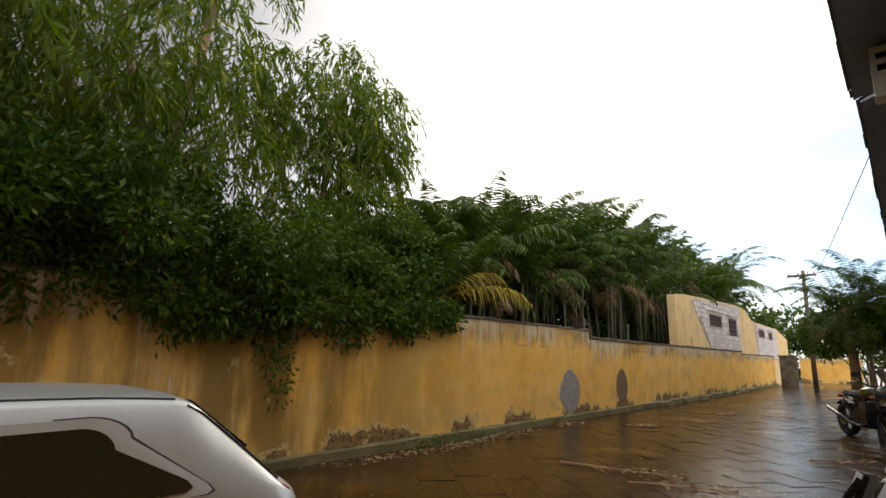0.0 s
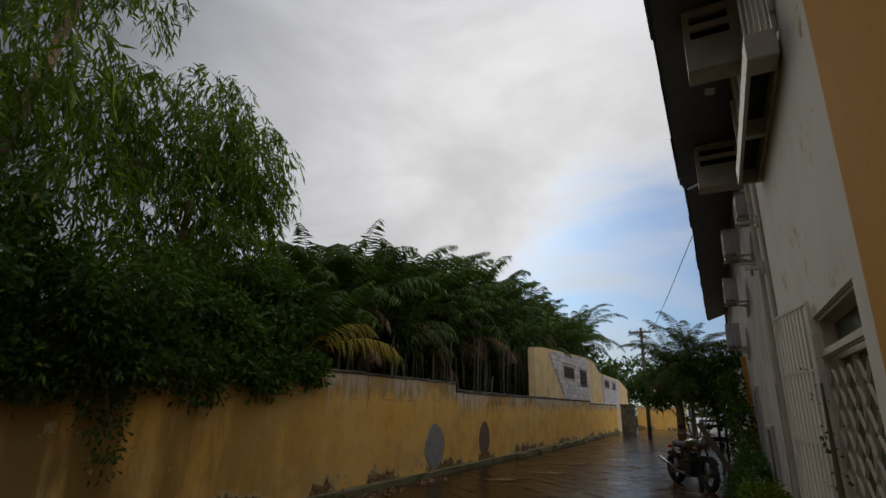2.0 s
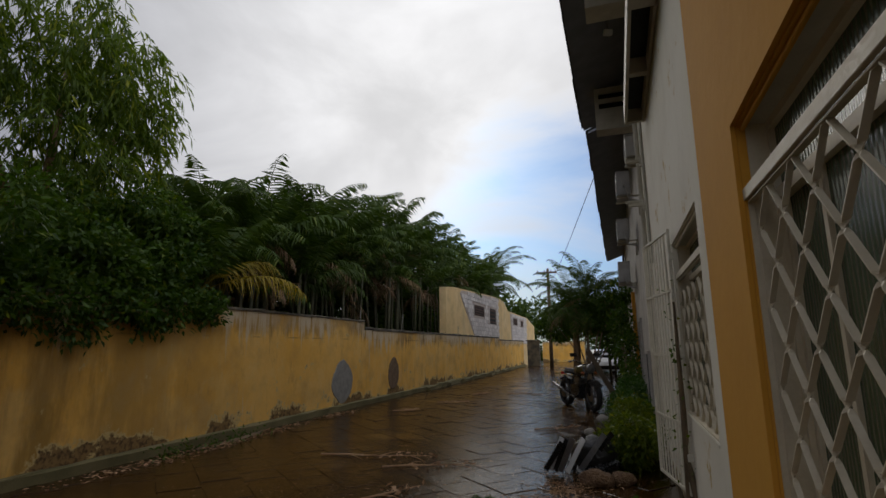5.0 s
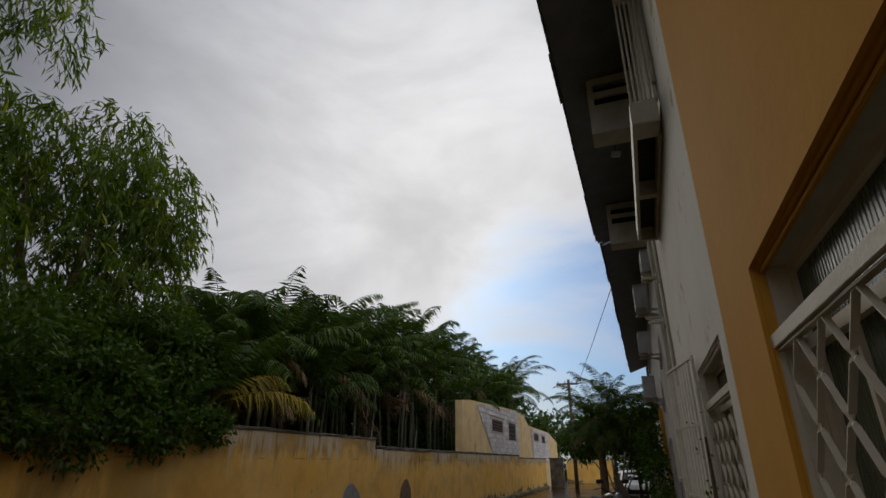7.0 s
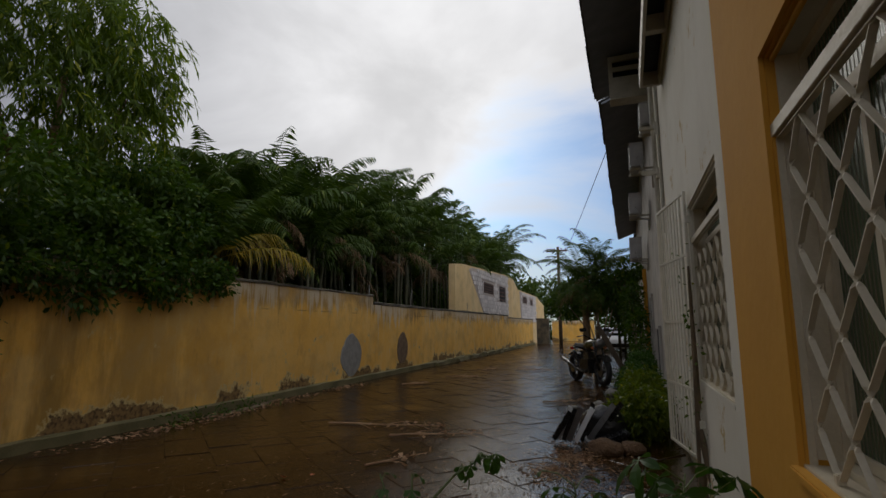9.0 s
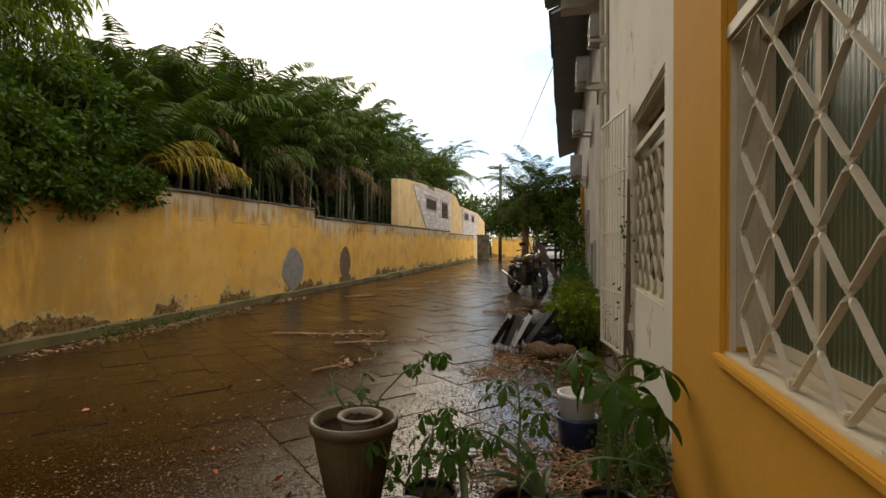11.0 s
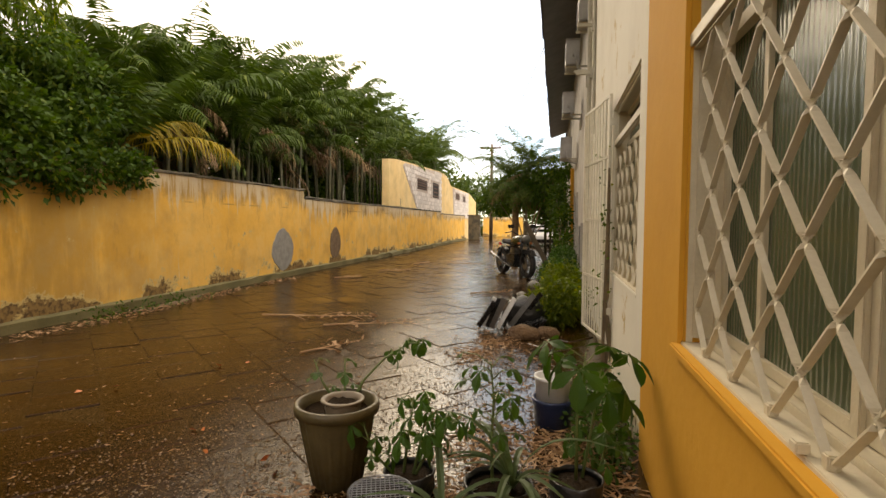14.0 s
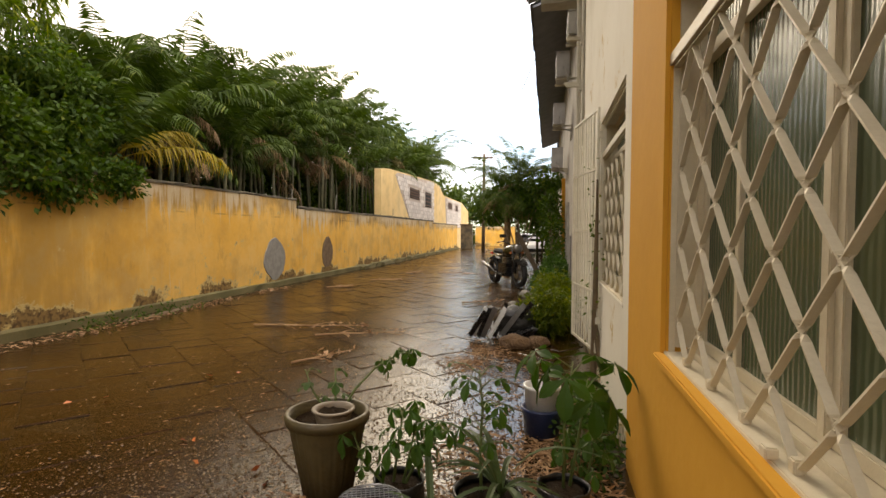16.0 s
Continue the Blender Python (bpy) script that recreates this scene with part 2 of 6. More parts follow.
BLUE = plain("dark_blue_plastic", (0.01, 0.02, 0.07), (0.02, 0.04, 0.11), 0.4)
WHITE_PLASTIC = plain("white_plastic", (0.62, 0.62, 0.60), (0.72, 0.72, 0.70), 0.4)
BARK = plain("bark", (0.14, 0.085, 0.04), (0.32, 0.20, 0.10), 0.9, relief=0.7, coarse=4, fine=25, distance=0.02)
PALM_STEM = plain("palm_stem", (0.035, 0.04, 0.014), (0.10, 0.088, 0.036), 0.7, relief=0.4, coarse=5)
TWIG = plain("twig", (0.10, 0.07, 0.04), (0.22, 0.15, 0.08), 0.8)
GREEN_STEM = plain("green_stem", (0.08, 0.12, 0.03), (0.15, 0.19, 0.06), 0.6)
RUBBER = plain("tyre_rubber", (0.012, 0.012, 0.012), (0.025, 0.025, 0.025), 0.75)
BLACK_PAINT = plain("black_enamel", (0.01, 0.01, 0.01), (0.018, 0.018, 0.018), 0.25)
CHROME = plain("chrome", (0.55, 0.55, 0.55), (0.7, 0.7, 0.7), 0.2, 1.0)
STEEL = plain("grey_steel", (0.2, 0.2, 0.2), (0.35, 0.35, 0.35), 0.4, 0.9)
TANK = plain("khaki_enamel", (0.05, 0.042, 0.014), (0.08, 0.065, 0.02), 0.25)
RED_PLASTIC = plain("red_lens", (0.35, 0.01, 0.01), (0.45, 0.02, 0.02), 0.15)
WOOD_POST = plain("weathered_post", (0.07, 0.05, 0.03), (0.15, 0.11, 0.07), 0.85, relief=0.5)
ROCK = plain("brown_rock", (0.13, 0.07, 0.035), (0.24, 0.14, 0.07), 0.85, relief=0.9, coarse=5, distance=0.02)
STRAW = plain("dry_litter", (0.24, 0.125, 0.06), (0.50, 0.31, 0.16), 0.75)
GRIT = plain("wet_grit", (0.06, 0.03, 0.012), (0.26, 0.17, 0.08), 0.3, coarse=60, fine=150)
DRY_FROND = plain("dead_frond", (0.13, 0.075, 0.03), (0.26, 0.16, 0.07), 0.8)
BLOCK_WHITE = plain("whitewashed_block", (0.50, 0.45, 0.40), (0.66, 0.61, 0.55), 0.9, relief=0.5, spread=0.3)
MORTAR = plain("mortar", (0.38, 0.31, 0.25), (0.50, 0.43, 0.36), 0.95, relief=0.4)
VENT_BROWN = plain("brown_vent", (0.10, 0.055, 0.035), (0.2, 0.12, 0.08), 0.8)
ORANGE_LEAF = plain("orange_leaf", (0.55, 0.14, 0.04), (0.62, 0.22, 0.07), 0.5)

WEEPING_LEAF = leaf_material("weeping_leaf", (0.034, 0.064, 0.007), (0.115, 0.168, 0.016), (0.30, 0.32, 0.038), 0.46)
SHRUB_LEAF = leaf_material("shrub_leaf", (0.020, 0.050, 0.006), (0.064, 0.115, 0.012), (0.16, 0.195, 0.022), 0.36)
PALM_LEAF = leaf_material("palm_leaf", (0.019, 0.043, 0.006), (0.060, 0.096, 0.012), (0.13, 0.15, 0.02), 0.26, 0.5)
for _n in PALM_LEAF.node_tree.nodes:
    if _n.type == "BSDF_PRINCIPLED":
        _n.inputs["Specular IOR Level"].default_value = 0.2
PALM_YELLOW = leaf_material("palm_leaf_yellowing", (0.20, 0.17, 0.02), (0.34, 0.24, 0.03), (0.10, 0.14, 0.02), 0.35)
POT_LEAF = leaf_material("pot_plant_leaf", (0.024, 0.064, 0.010), (0.052, 0.112, 0.018), (0.10, 0.17, 0.03), 0.28)
WEED_LEAF = leaf_material("weed_leaf", (0.042, 0.078, 0.010), (0.12, 0.155, 0.012), (0.28, 0.27, 0.02), 0.35)
BLADE_LEAF = leaf_material("strap_leaf", (0.05, 0.085, 0.03), (0.10, 0.14, 0.06), (0.18, 0.22, 0.10), 0.25)

# glass
RIBBED, _t, _p = material("ribbed_glass")
_w = node(_t, "ShaderNodeTexWave", Scale=11.0, Distortion=1.8, Detail=1.5)
_w.bands_direction = "Y"
_tc = _t.nodes.new("ShaderNodeTexCoord")
_t.links.new(_tc.outputs["Object"], _w.inputs["Vector"])
_p.inputs["Base Color"].default_value = (0.06, 0.085, 0.045, 1)
_p.inputs["Roughness"].default_value = 0.27
_p.inputs["Specular IOR Level"].default_value = 0.42
bump(_t, _p, _w.outputs["Fac"], 0.17, 0.01)
CAR_GLASS, _t, _p = material("tinted_car_glass")
_p.inputs["Base Color"].default_value = (0.008, 0.010, 0.008, 1)
_p.inputs["Roughness"].default_value = 0.05
SILVER, _t, _p = material("silver_car_paint")
_t.links.new(mix(_t, noise_node(_t, 900, 2), (0.36, 0.375, 0.36), (0.47, 0.485, 0.47)), _p.inputs["Base Color"])
_p.inputs["Metallic"].default_value = 0.45
_p.inputs["Roughness"].default_value = 0.36
_p.inputs["Coat Weight"].default_value = 0.45
_p.inputs["Coat Roughness"].default_value = 0.06

# wet stone: dark brown film of muddy water, shallow puddles smooth, grit showing through
def wet_ground(name, a, b, spread):
    m, t, p = material(name)
    geo = t.nodes.new("ShaderNodeNewGeometry")
    n1 = node(t, "ShaderNodeTexNoise", Scale=0.42, Detail=6.0, Roughness=0.6)
    t.links.new(geo.outputs["Position"], n1.inputs["Vector"])
    gxyz = t.nodes.new("ShaderNodeSeparateXYZ")
    t.links.new(geo.outputs["Position"], gxyz.inputs[0])
    # water gathers towards the house side of the lane
    camber = math_node(t, "MULTIPLY", ramp(t, gxyz.outputs["X"], -1.5, 0.1), 0.24)
    pool = ramp(t, math_node(t, "ADD", n1.outputs["Fac"], camber), 0.53, 0.72)
    n2 = node(t, "ShaderNodeTexNoise", Scale=45.0, Detail=5.0, Roughness=0.65)
    t.links.new(geo.outputs["Position"], n2.inputs["Vector"])
    n3 = node(t, "ShaderNodeTexNoise", Scale=5.0, Detail=6.0, Roughness=0.6)
    t.links.new(geo.outputs["Position"], n3.inputs["Vector"])
    col = mix(t, ramp(t, n2.outputs["Fac"], 0.3, 0.75), a, b)
    col = mix(t, ramp(t, n3.outputs["Fac"], 0.45, 0.72), col, (0.026, 0.013, 0.004))
    col = mix(t, math_node(t, "MULTIPLY", pool, 0.75), col, (0.036, 0.016, 0.0032))
    grit = ramp(t, n2.outputs["Fac"], 0.66, 0.74)
    col = mix(t, math_node(t, "MULTIPLY", grit, math_node(t, "SUBTRACT", 0.7, math_node(t, "MULTIPLY", pool, 0.5))), col, (0.17, 0.105, 0.042))
    peb = node(t, "ShaderNodeTexVoronoi", Scale=85.0)
    t.links.new(geo.outputs["Position"], peb.inputs["Vector"])
    sep = t.nodes.new("ShaderNodeSeparateColor")
    t.links.new(peb.outputs["Color"], sep.inputs[0])
    speck = math_node(t, "MULTIPLY", ramp(t, sep.outputs[0], 0.70, 0.76), math_node(t, "SUBTRACT", 1.0, ramp(t, peb.outputs["Distance"], 0.25, 0.45)))
    col = mix(t, math_node(t, "MULTIPLY", speck, math_node(t, "SUBTRACT", 0.75, math_node(t, "MULTIPLY", pool, 0.6))), col, (0.19, 0.12, 0.05))
    if spread:
        oi = t.nodes.new("ShaderNodeObjectInfo")
        hs = node(t, "ShaderNodeHueSaturation")
        t.links.new(math_node(t, "ADD", 1 - spread / 2, math_node(t, "MULTIPLY", oi.outputs["Random"], spread)), hs.inputs["Value"])
        t.links.new(col, hs.inputs["Color"])
        col = hs.outputs["Color"]
    t.links.new(col, p.inputs["Base Color"])
    rough = math_node(t, "SUBTRACT", 0.17, math_node(t, "MULTIPLY", pool, 0.11))
    t.links.new(rough, p.inputs["Roughness"])
    t.links.new(math_node(t, "ADD", math_node(t, "ADD", 0.07, math_node(t, "MULTIPLY", camber, 1.1)), math_node(t, "MULTIPLY", pool, 0.14)), p.inputs["Specular IOR Level"])
    h = math_node(t, "MULTIPLY", math_node(t, "ADD", math_node(t, "SUBTRACT", math_node(t, "MULTIPLY", n2.outputs["Fac"], 0.6), math_node(t, "MULTIPLY", peb.outputs["Distance"], 0.35)), n3.outputs["Fac"]), math_node(t, "SUBTRACT", 1.0, math_node(t, "MULTIPLY", pool, 0.72)))
    bump(t, p, h, 0.22, 0.012)
    return m


SLAB = wet_ground("wet_paving_slab", (0.024, 0.0098, 0.0015), (0.045, 0.0190, 0.0034), 0.16)
MUD = wet_ground("wet_mud", (0.030, 0.0155, 0.0045), (0.055, 0.030, 0.010), 0.0)


# ---- building helpers ----
def finish(name, bm, mat, smooth=False):
    me = bpy.data.meshes.new(name)
    bmesh.ops.recalc_face_normals(bm, faces=bm.faces)
    bm.to_mesh(me)
    bm.free()
    me.materials.append(mat)
    if smooth:
        for f in me.polygons:
            f.use_smooth = True
    return me


def part(name, bm, mat, parent=None, label="", smooth=False):
    ob = new(name, finish(name, bm, mat, smooth) if isinstance(bm, bmesh.types.BMesh) else bm)
    if parent is not None:
        ob.parent = parent
    return tagged(ob, label)


def thing(name, at, label, category, group="", kind="", turn=0):
    ob = new(name)
    ob.empty_display_size = 0.1
    ob.matrix_world = pose(*at, 0, 0, turn)
    return tagged(ob, label, category, group, kind)


def box(bm, x0, x1, y0, y1, z0, z1, bevel=0.0, m=None):
    r = bmesh.ops.create_cube(bm, size=1.0)
    vs = r["verts"]
    bmesh.ops.scale(bm, vec=(abs(x1 - x0), abs(y1 - y0), abs(z1 - z0)), verts=vs)
    bmesh.ops.translate(bm, vec=((x0 + x1) / 2, (y0 + y1) / 2, (z0 + z1) / 2), verts=vs)
    if bevel:
        es = list({e for v in vs for e in v.link_edges})
        g = bmesh.ops.bevel(bm, geom=es, offset=bevel, segments=2, affect="EDGES")
        vs = list({v for f in g["faces"] for v in f.verts} | {v for v in vs if v.is_valid})
    if m is not None:
        bmesh.ops.transform(bm, matrix=m, verts=[v for v in vs if v.is_valid])
    return bm


def boxes(*rows, bevel=0.0):
    bm = bmesh.new()
    for r in rows:
        box(bm, *r, bevel=bevel)
    return bm


def tube(bm, pts, radii, sides=8, cap=True):
    """A swept tube through points with a radius each."""
    pts = [Vector(p) for p in pts]
    if isinstance(radii, (int, float)):
        radii = [radii] * len(pts)
    rings = []
    for i, p in enumerate(pts):
        d = (pts[min(i + 1, len(pts) - 1)] - pts[max(i - 1, 0)]).normalized()
        side = d.cross(Vector((0.13, 0.2, 1.0)))
        if side.length < 1e-3:
            side = d.cross(Vector((1, 0, 0)))
        side.normalize()
        up = side.cross(d)
        rings.append([bm.verts.new(p + (side * math.cos(a) + up * math.sin(a)) * radii[i]) for a in (2 * math.pi * k / sides for k in range(sides))])
    for a, b in zip(rings, rings[1:]):
        for k in range(sides):
            bm.faces.new((a[k], a[(k + 1) % sides], b[(k + 1) % sides], b[k]))
    if cap:
        bm.faces.new(rings[0][::-1])
        bm.faces.new(rings[-1])
    return bm


def lathe(bm, profile, sides=32, ribs=0, depth=0.0, close=False, base=True):
    """Turn (radius, z) points round the z axis; ribs flute the wall."""
    rings = []
    for r, z in profile:
        ring = []
        for k in range(sides):
            a = 2 * math.pi * k / sides
            rr = r + (depth * math.cos(ribs * a) if ribs else 0)
            ring.append(bm.verts.new((rr * math.cos(a), rr * math.sin(a), z)))
        rings.append(ring)
    for a, b in zip(rings, rings[1:]):
        for k in range(sides):
            bm.faces.new((a[k], a[(k + 1) % sides], b[(k + 1) % sides], b[k]))
    if base:
        bm.faces.new(rings[0][::-1])
    if close:
        bm.faces.new(rings[-1])
    return bm


def moved(bm, m):
    bmesh.ops.transform(bm, matrix=m, verts=bm.verts)
    return bm


def prism(bm, outline, x0, x1):
    """A (y, z) outline pushed from x0 to x1."""
    a = [bm.verts.new((x0, y, z)) for y, z in outline]
    b = [bm.verts.new((x1, y, z)) for y, z in outline]
    n = len(outline)
    bm.faces.new(a)
    bm.faces.new(b[::-1])
    for i in range(n):
        bm.faces.new((a[i], b[i], b[(i + 1) % n], a[(i + 1) % n]))
    return bm


def mesh_of(name, verts, faces, mat, smooth=False):
    me = bpy.data.meshes.new(name)
    me.from_pydata(verts, [], faces)
    me.materials.append(mat)
    if smooth:
        me.polygons.foreach_set("use_smooth", [True] * len(me.polygons))
    me.update()
    return me

# ---- ground ----
bm = bmesh.new()
bmesh.ops.create_grid(bm, x_segments=60, y_segments=60, size=600)
for v in bm.verts:
    v.co.z = -0.007
ground = tagged(part("ground", bm, MUD), "wet brown muddy ground that runs to the horizon", "ground", kind="structure")

# ---- boundary wall along the lane; its own y runs along the face, x = 0 is the face ----
WALL_AT = pose(-6.555, 0, 0, 0, 0, math.degrees(math.atan(0.016)))
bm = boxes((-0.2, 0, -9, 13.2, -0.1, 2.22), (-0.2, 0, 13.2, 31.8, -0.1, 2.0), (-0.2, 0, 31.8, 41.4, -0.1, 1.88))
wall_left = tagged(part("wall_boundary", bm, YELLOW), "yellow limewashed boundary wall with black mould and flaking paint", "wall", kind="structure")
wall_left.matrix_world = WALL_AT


def rough_strip(x0, x1, y0, y1, z0, z1, step=0.35, jitter=0.012, seed=1):
    """A long cast strip with an uneven top and edge."""
    rnd = random.Random(seed)
    bm = bmesh.new()
    n = max(2, int((y1 - y0) / step))
    rows = []
    for i in range(n + 1):
        y = y0 + (y1 - y0) * i / n
        j = lambda: rnd.uniform(-jitter, jitter)
        rows.append([bm.verts.new(p) for p in ((x0, y, z0), (x1 + j(), y, z0), (x1 + j(), y, z1 - 0.015 + j()), (x1 - 0.02 + j(), y, z1 + j()), (x0, y, z1 + j()))])
    for a, b in zip(rows, rows[1:]):
        for k in range(5):
            bm.faces.new((a[k], a[(k + 1) % 5], b[(k + 1) % 5], b[k]))
    bm.faces.new(rows[0][::-1])
    bm.faces.new(rows[-1])
    return bm


part("coping", rough_strip(-0.215, 0.012, -9, 13.2, 2.222, 2.275, jitter=0.014, seed=2), MOULD, wall_left, "mould-blackened cement coping")
part("coping", rough_strip(-0.215, 0.015, 13.25, 31.8, 2.002, 2.075, jitter=0.02, seed=3), MOULD, wall_left, "mould-blackened cement coping")
part("coping", rough_strip(-0.215, 0.012, 31.85, 41.4, 1.882, 1.945, jitter=0.018, seed=4), MOULD, wall_left, "mould-blackened cement coping")
part("wall_footing", rough_strip(0.003, 0.135, -9, 18.0, -0.05, 0.13, jitter=0.012, seed=5), MOSSY, wall_left, "mossy green concrete footing")
part("wall_footing", rough_strip(0.003, 0.28, 18.0, 34.5, -0.05, 0.13, jitter=0.05, seed=6), MOSSY, wall_left, "mossy concrete footing ramp")
part("wall_footing", rough_strip(0.003, 0.15, 34.5, 41.4, -0.05, 0.13, jitter=0.02, seed=7), MOSSY, wall_left, "mossy green concrete footing")


def blob_patch(yc, zc, w, h, seed, t=0.018):
    """An irregular hand-filled patch of render, proud of the wall, with a rounded rim."""
    rnd = random.Random(seed)
    bm = bmesh.new()
    n = 36
    def ring(s, x):
        out = []
        for k in range(n):
            a = 2 * math.pi * k / n
            r = 1 + 0.10 * noise.noise((math.cos(a) * 1.7 + seed, math.sin(a) * 1.7, 0.3)) + 0.03 * rnd.uniform(-1, 1)
            out.append(bm.verts.new((x, yc + math.cos(a) * w * r * s * (1 - 0.14 * math.sin(a)), zc + math.sin(a) * h * r * s)))
        return out
    r0, r1, r2 = ring(1.0, 0.002), ring(0.97, t), ring(0.55, t * 0.7)
    for a, b in ((r0, r1), (r1, r2)):
        for k in range(n):
            bm.faces.new((a[k], a[(k + 1) % n], b[(k + 1) % n], b[k]))
    bm.faces.new(r2)
    return bm


part("cement_patch", blob_patch(12.0, 0.70, 0.52, 0.53, 11), CEMENT, wall_left, "grey cement patch")
part("clay_patch", blob_patch(15.30, 0.74, 0.42, 0.49, 12), BROWN_PATCH, wall_left, "brown raw clay patch")

# rusty reinforcement ends and a bent iron hook that stand on the coping
for i, (y, h) in enumerate(((13.1, 0.45), (16.2, 0.5), (23.0, 0.35), (11.7, 0.2))):
    bm = bmesh.new()
    tube(bm, [(-0.1, y, 1.95), (-0.1 + 0.02, y, 2.1 + h * 0.5), (-0.08, y + 0.05 * (i % 2), 2.1 + h)], 0.012, 6)
    part("iron_rod", bm, CEMENT, wall_left, "bare iron rod")

# gate pier and the wall that goes on behind it
bm = boxes((-6.95, -6.0, 41.5, 41.9, -0.05, 1.9), (-7.02, -5.93, 41.42, 41.98, 1.9, 2.0), bevel=0.02)
gate_pier = tagged(part("gate_pier", bm, MOULD), "dark weathered concrete gate pier by the lane", "pier", kind="structure")
bm = boxes((-7.2, -3.2, 52.0, 52.25, -0.05, 1.9))
wall_far = tagged(part("wall_far", bm, YELLOW), "faded yellow wall across the end of the lane", "wall", kind="structure")

# ---- unfinished house wall behind the boundary wall ----
HOUSE_AT = pose(-7.05, 21.4, 0, 0, 0, 1.0)
house = tagged(part("house_wall", prism(bmesh.new(), [(0, -0.1), (0, 4.10), (1.2, 4.22), (11.6, 4.62), (13.2, 4.5), (14.8, 3.95), (23.5, 3.9), (28.0, 3.3), (28.0, -0.1)], -0.3, 0.0), YELLOW_FAR), "yellow house wall with bare whitewashed block panels", "house", kind="structure")
house.matrix_world = HOUSE_AT


def top_of_house(y):
    pts = [(0, 4.10), (1.2, 4.22), (11.6, 4.62), (13.2, 4.5), (14.8, 3.95), (23.5, 3.9), (28.0, 3.3)]
    for (a, za), (b, zb) in zip(pts, pts[1:]):
        if a <= y <= b:
            return za + (zb - za) * (y - a) / (b - a)
    return 0


panel = part("block_panel", prism(bmesh.new(), [(5.4, 1.7), (2.2, 4.05), (2.6, 4.2), (11.3, 4.54), (11.4, 1.7)], 0.002, 0.012), MORTAR, house, "mortar bed of the block panel")
panel2 = part("block_panel", prism(bmesh.new(), [(15.9, 1.7), (15.4, 3.86), (22.6, 3.84), (23.2, 1.7)], 0.002, 0.012), MORTAR, house, "mortar bed of the block panel")
VENTS = [(4.7, 7.2, 3.15, 3.70), (8.4, 10.4, 2.85, 3.75), (16.3, 18.3, 3.1, 3.55), (19.6, 21.2, 3.05, 3.5)]
block_mesh = finish("block", boxes((0, 0.028, -0.21, 0.21, -0.095, 0.095), bevel=0.006), BLOCK_WHITE)
rnd = random.Random(21)
for host, ya, yb in ((panel, 2.4, 11.3), (panel2, 15.7, 22.9)):
    for r in range(14):
        z = 1.85 + r * 0.21
        c = ya + (0.11 if r % 2 else 0.33)
        while c < yb:
            left = 5.4 - (z - 1.7) * 1.36 if host is panel else 15.6
            inside = c - 0.21 > left and z + 0.1 < top_of_house(c) - 0.06
            if inside and not any(a - 0.2 < c < b + 0.2 and lo - 0.08 < z < hi + 0.08 for a, b, lo, hi in VENTS):
                o = part("block", block_mesh, None, host)
                o.location = (0.012 + rnd.uniform(0, 0.008), c, z + rnd.uniform(-0.004, 0.004))
                o.rotation_euler = (0, 0, rnd.uniform(-0.01, 0.01))
            c += 0.44
for a, b, lo, hi in VENTS:
    # Flat near-black sheet paints the shade of the vent's depth.
    v = part("vent", boxes((0.014, 0.02, a, b, lo, hi)), DARK, house, "dark vent opening with brown slats")
    n = 4
    for k in range(n):
        z = lo + (hi - lo) * (k + 0.5) / n
        part("slat", boxes((0.021, 0.06, a, b, z - 0.03, z + 0.02)), VENT_BROWN, v)
    for k in range(2):
        y = a + (b - a) * k
        part("post", boxes((0.021, 0.07, y - 0.04, y + 0.04, lo, hi)), BLOCK_WHITE, v)

# ---- building on the right: face at x = 0.48 ----
X = 0.48
W1 = (-0.7, 2.383, 0.885, 2.415)
W2 = (3.56, 5.13, 0.93, 2.405)


def wall_with_hole(y0, y1, z0, z1, hole, face, thick=0.22):
    a, b, lo, hi = hole
    ys, zs = (y0, a, b, y1), (z0, lo, hi, z1)
    bm = bmesh.new()
    f = [[bm.verts.new((face, y, z)) for z in zs] for y in ys]
    g = [[bm.verts.new((face + thick, y, z)) for z in zs] for y in ys]
    for i in range(3):
        for j in range(3):
            if i == 1 and j == 1:
                continue
            bm.faces.new((f[i][j], f[i][j + 1], f[i + 1][j + 1], f[i + 1][j]))
            bm.faces.new((g[i][j], g[i + 1][j], g[i + 1][j + 1], g[i][j + 1]))
    for i in range(3):
        for j in (0, 3):
            bm.faces.new((f[i][j], f[i + 1][j], g[i + 1][j], g[i][j]))
            bm.faces.new((f[j][i], f[j][i + 1], g[j][i + 1], g[j][i]))
    for p, q in (((1, 1), (2, 1)), ((1, 2), (2, 2)), ((1, 1), (1, 2)), ((2, 1), (2, 2))):
        bm.faces.new((f[p[0]][p[1]], f[q[0]][q[1]], g[q[0]][q[1]], g[p[0]][p[1]]))
    return bm


wall_orange = tagged(part("wall_orange", wall_with_hole(-7, 3.27, -0.1, 7.1, W1, X), ORANGE), "orange painted house front", "wall", kind="structure")
wall_white = tagged(part("wall_white", wall_with_hole(3.275, 8.6, -0.1, 7.1, W2, X + 0.006), WHITE), "off-white painted house front", "wall", kind="structure")
wall_next = tagged(part("wall_next", boxes((0.62, 0.9, 8.6, 34, -0.1, 7.1)), GREY_WALL), "greyed house front further down the lane", "wall", kind="structure")
wall_orange_far = tagged(part("wall_tan_far", boxes((0.5, 0.9, 20.0, 20.35, -0.1, 3.4), bevel=0.01), ORANGE), "tan painted pilaster further down the lane", "pilaster", kind="structure")
